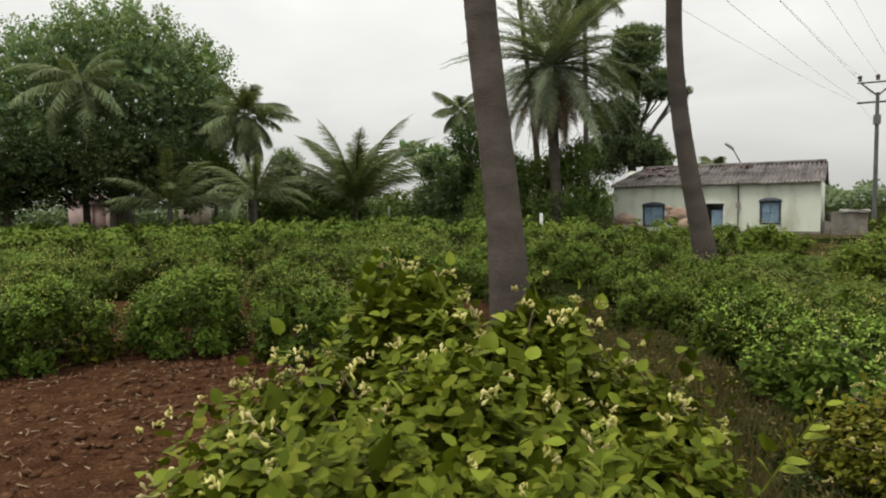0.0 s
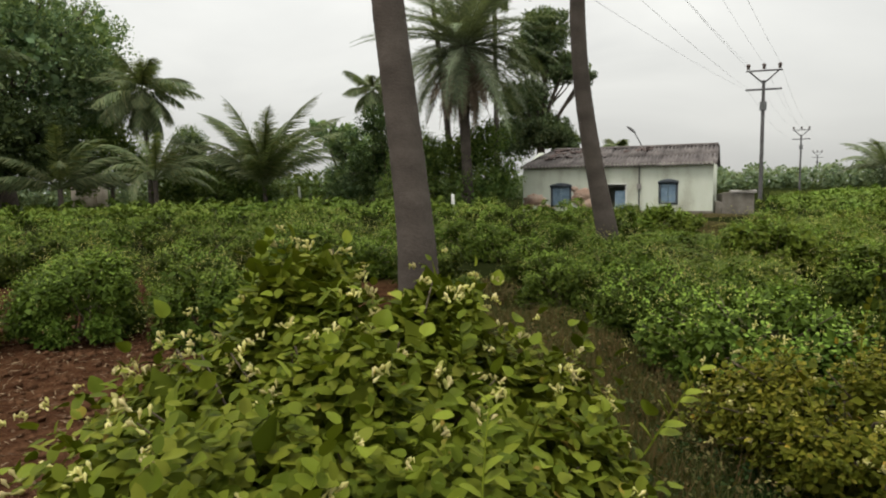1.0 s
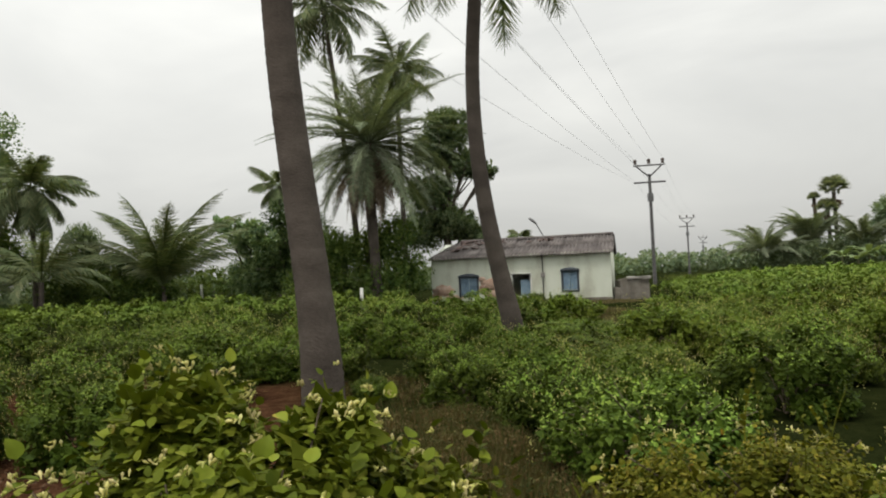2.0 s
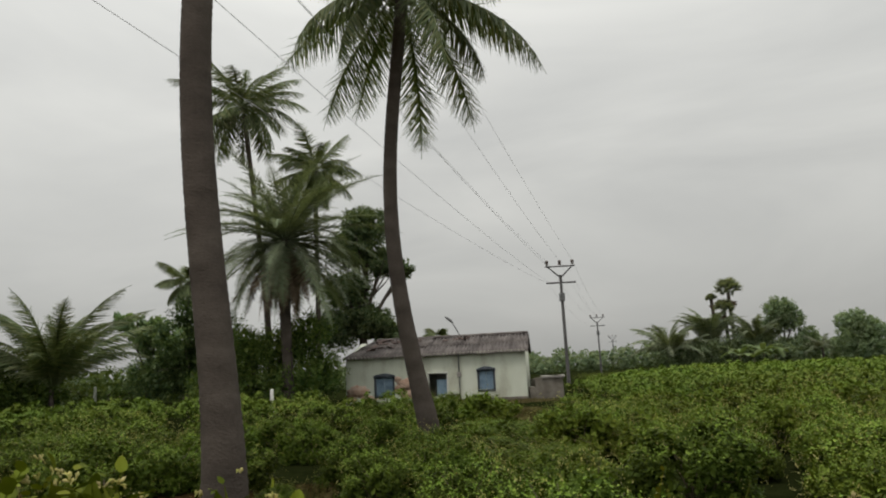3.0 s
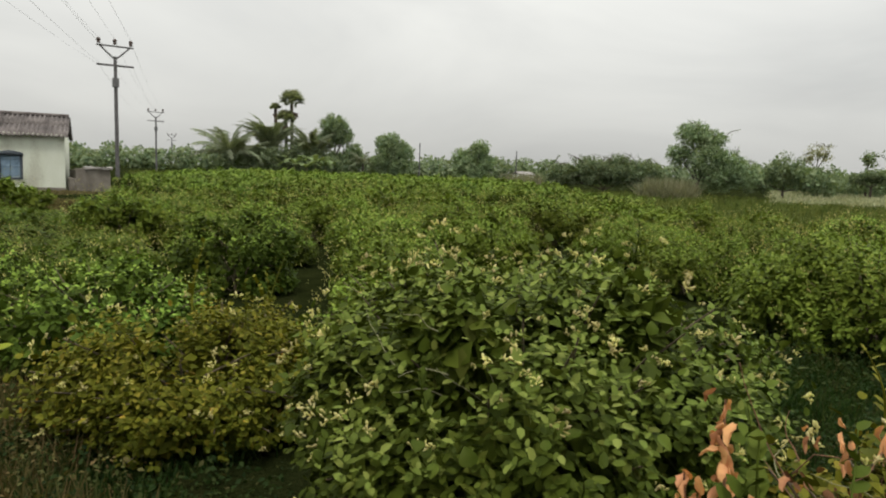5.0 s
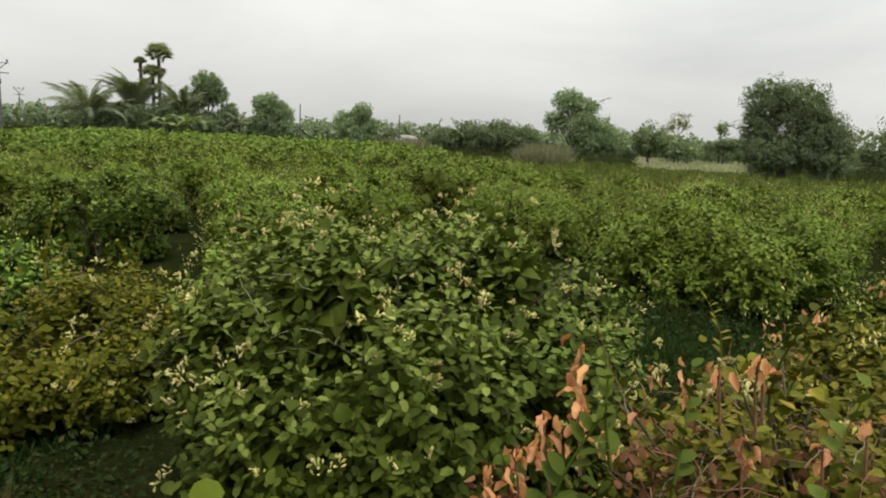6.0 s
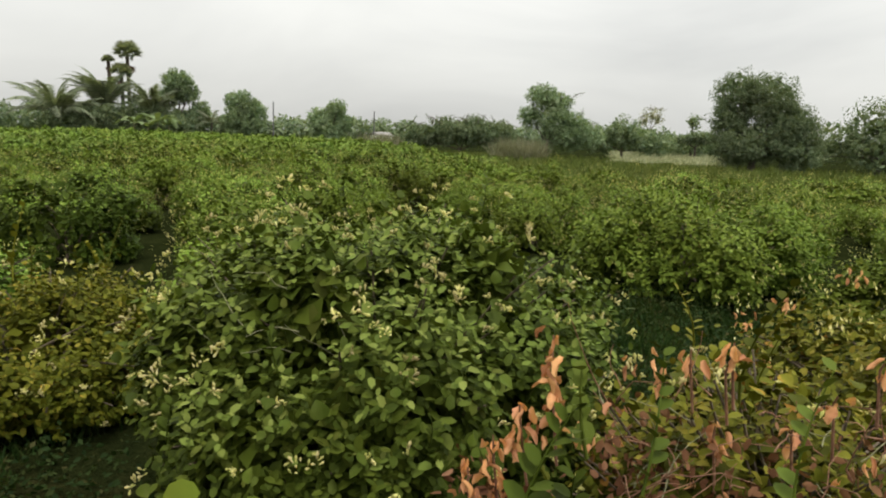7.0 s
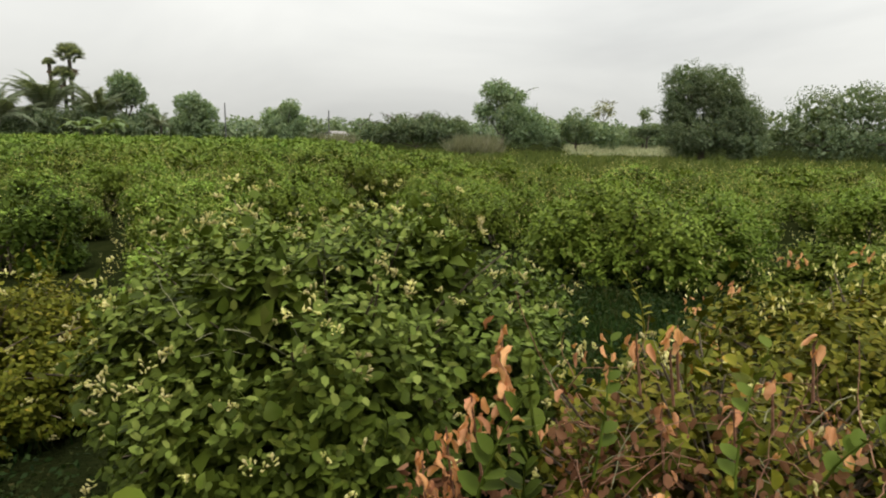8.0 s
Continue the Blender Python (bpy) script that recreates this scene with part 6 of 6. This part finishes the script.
# ---------------------------------------------------------------- grass, clods and reeds
def grass(name, label, boxes, mat, length, width, seed):
    """Boxes: x, y, half sizes, count."""
    r = np.random.default_rng(seed)
    p = Pile()
    for x, y, hx, hy, n in boxes:
        tuft = r.random((max(3, n // 14), 2)) * 2 - 1
        own = r.integers(0, len(tuft), n)
        xy = tuft[own] * [hx, hy] + [x, y] + r.normal(0, 0.05, (n, 2))
        at = np.stack([xy[:, 0], xy[:, 1], ground_z(xy[:, 0], xy[:, 1]) - 0.01], 1)
        leaves(p, at, np.array([0, 0, 1.0]) + r.normal(0, 0.45, (n, 3)), r.normal(0, 1, (n, 3)), length * (0.4 + 0.9 * r.random(n)), width / length, BLADE)
    tagged(new(name, p.mesh(name, mat)), label, "grass", kind="stuff")


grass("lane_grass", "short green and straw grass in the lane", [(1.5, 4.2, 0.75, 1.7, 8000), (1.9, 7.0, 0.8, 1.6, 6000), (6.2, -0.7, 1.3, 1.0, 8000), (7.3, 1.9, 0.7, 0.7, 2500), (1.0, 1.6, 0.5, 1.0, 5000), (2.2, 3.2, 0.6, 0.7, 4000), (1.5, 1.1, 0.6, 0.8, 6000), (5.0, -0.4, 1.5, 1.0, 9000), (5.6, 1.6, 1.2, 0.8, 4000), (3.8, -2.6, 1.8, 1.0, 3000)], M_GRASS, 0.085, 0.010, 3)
grass("weed_grass", "reddish seeding weeds and tall grass by the lane", [(1.9, 6.2, 0.55, 1.2, 7000), (1.7, 4.0, 0.5, 1.0, 2500), (1.42, 3.0, 0.35, 0.9, 4500), (1.85, 4.8, 0.5, 1.0, 5000), (2.1, 9.0, 0.9, 1.0, 1200), (11.5, 21, 0.8, 3.2, 2500)], M_GRASS_RED, 0.2, 0.009, 4)


grass("path_straw", "short straw-coloured grass on the worn path", [(10.6, 19.0, 0.6, 2.6, 5000), (12.6, 24.0, 0.7, 2.6, 6000), (15.6, 28.2, 1.5, 1.6, 6000)], M_STRAW, 0.10, 0.02, 12)


def lane_weeds():
    """Low creeping weeds with small leaves, some of them turning red."""
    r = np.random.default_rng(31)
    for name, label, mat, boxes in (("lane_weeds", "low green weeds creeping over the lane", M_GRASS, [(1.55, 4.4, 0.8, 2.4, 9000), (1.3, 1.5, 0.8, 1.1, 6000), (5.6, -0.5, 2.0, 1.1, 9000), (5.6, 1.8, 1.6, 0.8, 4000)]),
                                    ("red_weeds", "reddish brown weeds at the lane's edge", M_GRASS_RED, [(1.85, 6.0, 0.6, 1.5, 6000), (1.7, 3.6, 0.6, 0.9, 3000), (1.8, 9.4, 0.5, 0.9, 1500)])):
        p = Pile()
        for x, y, hx, hy, n in boxes:
            c = r.random((n // 40, 2)) * 2 - 1
            own = r.integers(0, len(c), n)
            xy = c[own] * [hx, hy] + [x, y] + r.normal(0, 0.075, (n, 2))
            z = ground_z(xy[:, 0], xy[:, 1]) + 0.01 + 0.15 * r.random(n) ** 1.6
            leaves(p, np.stack([xy[:, 0], xy[:, 1], z], 1), r.normal(0, 1, (n, 3)) * [1, 1, 0.5], np.array([0, 0, 1.0]) + r.normal(0, 0.5, (n, 3)), 0.018 + 0.025 * r.random(n), 0.8, LEAF_MID)
        tagged(new(name, p.mesh(name, mat)), label, "weeds", kind="stuff")


lane_weeds()
x_, y_ = polar(78.0, 52)
grass("reeds", "pale tufted reeds at the foot of trees", [(x_, y_, 2.4, 1.6, 2600), (*polar(66, 70), 3.0, 1.5, 2200)], M_REED, 1.5, 0.05, 5)
def meadow(name, label, mat, sectors, length, width, seed):
    """Grass over a sector of the plain; sectors: azimuth from, to, distance from, to, count."""
    r = np.random.default_rng(seed)
    p = Pile()
    for a0, a1, d0, d1, n in sectors:
        k = n // 16
        az, d = np.radians(a0 + (a1 - a0) * r.random(k)), d0 * (d1 / d0) ** r.random(k)
        own = r.integers(0, k, n)
        x, y = (d * np.sin(az))[own], (d * np.cos(az))[own]
        g = (d / 30)[own]
        x, y = x + r.normal(0, 0.16, n) * g, y + r.normal(0, 0.16, n) * g
        at = np.stack([x, y, ground_z(x, y) - 0.01], 1)
        leaves(p, at, np.array([0, 0, 1.0]) + r.normal(0, 0.5, (n, 3)), r.normal(0, 1, (n, 3)), length * (0.4 + 0.9 * r.random(n)), width / length, BLADE)
    tagged(new(name, p.mesh(name, mat)), label, "grass", kind="stuff")


meadow("dry_meadow", "straw-coloured dry grass in a clearing", M_REED, [(85.8, 93.8, 52, 125, 16000)], 0.42, 0.09, 6)
meadow("green_meadow", "soft green grass and weeds beyond the bushes", M_MEADOW, [(62, 86, 24, 62, 15000), (86, 94, 20, 52, 7000), (93, 116, 21, 55, 16000), (34, 62, 70, 95, 9000)], 0.40, 0.075, 8)


def clods():
    r = np.random.default_rng(15)
    p = Pile()
    ico = bmesh.new()
    bmesh.ops.create_icosphere(ico, subdivisions=1, radius=1)
    V = np.array([v.co[:] for v in ico.verts])
    F = np.array([[v.index for v in f.verts] for f in ico.faces])
    ico.free()
    for i in range(6000):
        x, y = -0.75 - 6.2 * r.random(), 2.0 + 7.0 * r.random()
        s = 0.007 + 0.034 * r.random() ** 4
        v = V * s * (0.45 + 1.0 * r.random((len(V), 1))) * [1.2, 1.0, 0.8] + [x, y, float(ground_z(x, y)) + s * 0.3]
        p.add(v, tri=F)
    tagged(new("soil_clods", p.mesh("soil_clods", M_CLOD)), "loose crumbly reddish soil clods", "soil", kind="stuff")


clods()


def litter():
    """Dry straw, twigs and fallen leaves on the bare soil."""
    r = np.random.default_rng(23)
    p = Pile()
    n = 5200
    x, y = -0.7 - 6.4 * r.random(n), 1.8 + 7.0 * r.random(n)
    at = np.stack([x, y, ground_z(x, y) + 0.012 + 0.02 * r.random(n)], 1)
    ax = np.stack([r.normal(0, 1, n), r.normal(0, 1, n), r.normal(0, 0.12, n)], 1)
    leaves(p, at, ax, np.tile([0, 0, 1.0], (n, 1)) + r.normal(0, 0.3, (n, 3)), 0.03 + 0.09 * r.random(n) ** 2, 0.13, BLADE)
    n = 900
    x, y = -0.7 - 6.4 * r.random(n), 1.8 + 7.0 * r.random(n)
    at = np.stack([x, y, ground_z(x, y) + 0.02], 1)
    leaves(p, at, r.normal(0, 1, (n, 3)) * [1, 1, 0.2], np.tile([0, 0, 1.0], (n, 1)) + r.normal(0, 0.4, (n, 3)), 0.03 + 0.025 * r.random(n), 0.9, LEAF_MID)
    tagged(new("soil_litter", p.mesh("soil_litter", M_LITTER)), "dry straw and fallen leaves on soil", "litter", kind="stuff")
    g = Pile()
    n = 1500
    x, y = -0.8 - 2.2 * r.random(n) ** 2, 1.5 + 1.4 * r.random(n)
    leaves(g, np.stack([x, y, ground_z(x, y)], 1), np.array([0, 0, 1.0]) + r.normal(0, 0.5, (n, 3)), r.normal(0, 1, (n, 3)), 0.04 + 0.05 * r.random(n), 0.1, BLADE)
    tagged(new("soil_weeds", g.mesh("soil_weeds", M_GRASS)), "tiny green weeds sprouting from soil", "weeds", kind="stuff")


litter()
make_bush(301, -3.7, 6.85, 0.30, 0.28, 0.36, 90, 4, 0.045, LEAF_HEX, M_LEAF_YELLOW, BUSH_LABELS["yellow"], 0.2, 0.02, 20, count=5)


# ---------------------------------------------------------------- dry sprays, stray twigs and a weed beside the camera
near_bushes = [o for o in bpy.data.objects if o.name.startswith("jasmine_bush")]
dry_bush = min(near_bushes, key=lambda o: (o.location.x - 2.36) ** 2 + (o.location.y + 0.38) ** 2)
full_bush = min(near_bushes, key=lambda o: (o.location.x - 2.86) ** 2 + (o.location.y - 1.22) ** 2)


def dry_spray(bush, x, y, z, n, length, seed):
    """A dead twig with curled leaves hanging along it."""
    r = np.random.default_rng(seed)
    base = np.array([x, y, z]) - np.array(bush.location)
    p = Pile()
    line = [base + [0.05, -0.02, -length - 0.12], base + [0.02, 0, -length * 0.5], base]
    tube(p, line, [0.004, 0.003, 0.002], 5)
    part("dead_twig", p.mesh("dead_twig", M_TWIG_RED), bush, "bare reddish dead twig")
    n = int(n * 1.6)
    for i in range(n):
        f = (i + 0.5) / n
        at = base + np.array([0.03 * (1 - f), 0, -length * (1 - f)]) + r.normal(0, 0.014, 3)
        o = part("dry_leaf", SINGLE_DRY[r.integers(0, 3)], bush, "curled dry orange leaf")
        o.matrix_basis = Matrix.Translation(at) @ pose(0, 0, 0, r.normal(0, 35), 55 + r.normal(0, 28), r.random() * 360) @ Matrix.Scale(0.036 * (0.8 + 0.5 * r.random()), 4)


for k, v in enumerate([(1.67, 0.24, 1.06, 15, 0.20), (1.70, 0.31, 0.88, 10, 0.10), (1.67, 0.36, 0.81, 13, 0.14), (1.65, 0.41, 0.73, 13, 0.16), (1.72, 0.36, 0.66, 10, 0.14), (1.72, 0.43, 0.60, 10, 0.14),
                       (1.90, -0.05, 1.0, 3, 0.05), (1.90, -0.14, 1.03, 4, 0.06), (1.90, -0.13, 0.97, 2, 0.04), (1.86, -0.35, 0.95, 4, 0.05), (1.88, -0.28, 0.86, 3, 0.05), (1.84, -0.42, 1.04, 2, 0.04), (1.90, -0.12, 0.83, 5, 0.08)]):
    dry_spray(dry_bush, *v, 500 + k)
for k in range(9):
    r_ = np.random.default_rng(800 + k)
    dry_spray(dry_bush, 1.72 + 0.3 * r_.random(), -0.55 + 0.7 * r_.random(), 0.5 + 0.2 * r_.random(), 3, 0.07, 820 + k)
for k, (x_, y_, z_, s_) in enumerate([(1.66, 0.15, 0.80, 1.25), (1.63, 0.28, 0.64, 1.35), (1.70, 0.03, 0.72, 1.1), (1.66, -0.26, 0.70, 1.1), (1.62, 0.16, 0.62, 1.2), (1.70, -0.42, 0.78, 1.0)]):
    o = part("shoot", SHOOTS[M_ONE_FULL][k % 4], dry_bush, "fresh green leafy shoot")
    o.matrix_basis = Matrix.Translation(Vector((x_, y_, z_)) - dry_bush.location) @ pose(0, 0, 0, 6 * k - 14, -12, 70 * k) @ Matrix.Scale(s_, 4)


def dead_leaves(bush, n, lo, hi, seed):
    """Small withered leaves caught among the twigs."""
    r = np.random.default_rng(seed)
    at = np.array(lo) + (np.array(hi) - np.array(lo)) * r.random((n, 3)) - np.array(bush.location)
    p = Pile()
    leaves(p, at, r.normal(0, 1, (n, 3)) + [0, 0, -0.6], r.normal(0, 1, (n, 3)), 0.018 + 0.022 * r.random(n), 0.8, LEAF_HEX)
    tagged(part("withered_foliage", p.mesh("withered_foliage", M_WITHERED), bush, "small withered brown leaves"), kind="stuff")


dead_leaves(dry_bush, 900, (1.68, -0.6, 0.35), (2.2, 0.15, 0.80), 33)
dead_leaves(dry_bush, 260, (1.62, 0.2, 0.35), (1.85, 0.5, 0.68), 34)


def stray_twig(bush, x, y, z, az, rise, length, seed, mat=None):
    r = np.random.default_rng(seed)
    base = np.array([x, y, z]) - np.array(bush.location)
    d = np.array([math.sin(radians(az)), math.cos(radians(az)), rise])
    t = np.linspace(0, 1, 6)[:, None]
    line = base + d * t * length + (np.array([0, 0, -0.12]) + r.normal(0, 0.35, 3)) * t ** 2 * length + r.normal(0, 0.004, (6, 3))
    p = Pile()
    tube(p, line, np.linspace(0.002, 0.0008, 6), 5)
    part("stray_twig", p.mesh("stray_twig", mat or M_TWIG_PALE), bush, "thin trailing twig")


for k in range(9):
    r_ = np.random.default_rng(540 + k)
    x_, y_, z_ = 1.98 + 0.3 * r_.random(), 0.55 + 0.9 * r_.random(), 0.55 + 0.45 * r_.random()
    stray_twig(full_bush, x_, y_, z_, 250 + 100 * r_.random(), 0.3 + 0.7 * r_.random(), 0.10 + 0.12 * r_.random(), 560 + k)
for k in range(110):
    r_ = np.random.default_rng(600 + k)
    x_, y_, z_ = 1.70 + 0.6 * r_.random(), -0.6 + 0.75 * r_.random(), 0.42 + 0.42 * r_.random()
    stray_twig(dry_bush, x_, y_, z_, 360 * r_.random(), 0.2 + 1.4 * r_.random(), 0.06 + 0.12 * r_.random(), 640 + k, M_TWIG_RED if k % 4 else None)


def broadleaf_weed(x, y, h, n, size, seed):
    """A bright weed with a few broad leaves at its tip."""
    r = np.random.default_rng(seed)
    ob = thing("broadleaf_weed", x, y, float(ground_z(x, y)), "bright green weed with broad leaves in the lane", "weed")
    p = Pile()
    tube(p, [(0, 0, -0.02), (0.02, 0.01, h * 0.5), (0, 0.02, h)], [0.006, 0.005, 0.003], 6)
    part("stem", p.mesh("stem", M_TWIG), ob)
    q_ = Pile()
    q_.add(LEAF_FULL[0] * [1, 1.05, 0.8], tri=LEAF_FULL[1])
    me = q_.mesh("leaf", M_ONE_LIGHT)
    for i in range(n):
        o = part("leaf", me, ob)
        o.matrix_basis = Matrix.Translation((0, 0.02, h - 0.02 * i)) @ pose(0, 0, 0, r.normal(0, 8), -18 + r.normal(0, 10), i * 137.5 + 40) @ Matrix.Scale(size * (0.8 + 0.3 * r.random()), 4)


broadleaf_weed(1.2, 0.8, 0.79, 6, 0.075, 701)
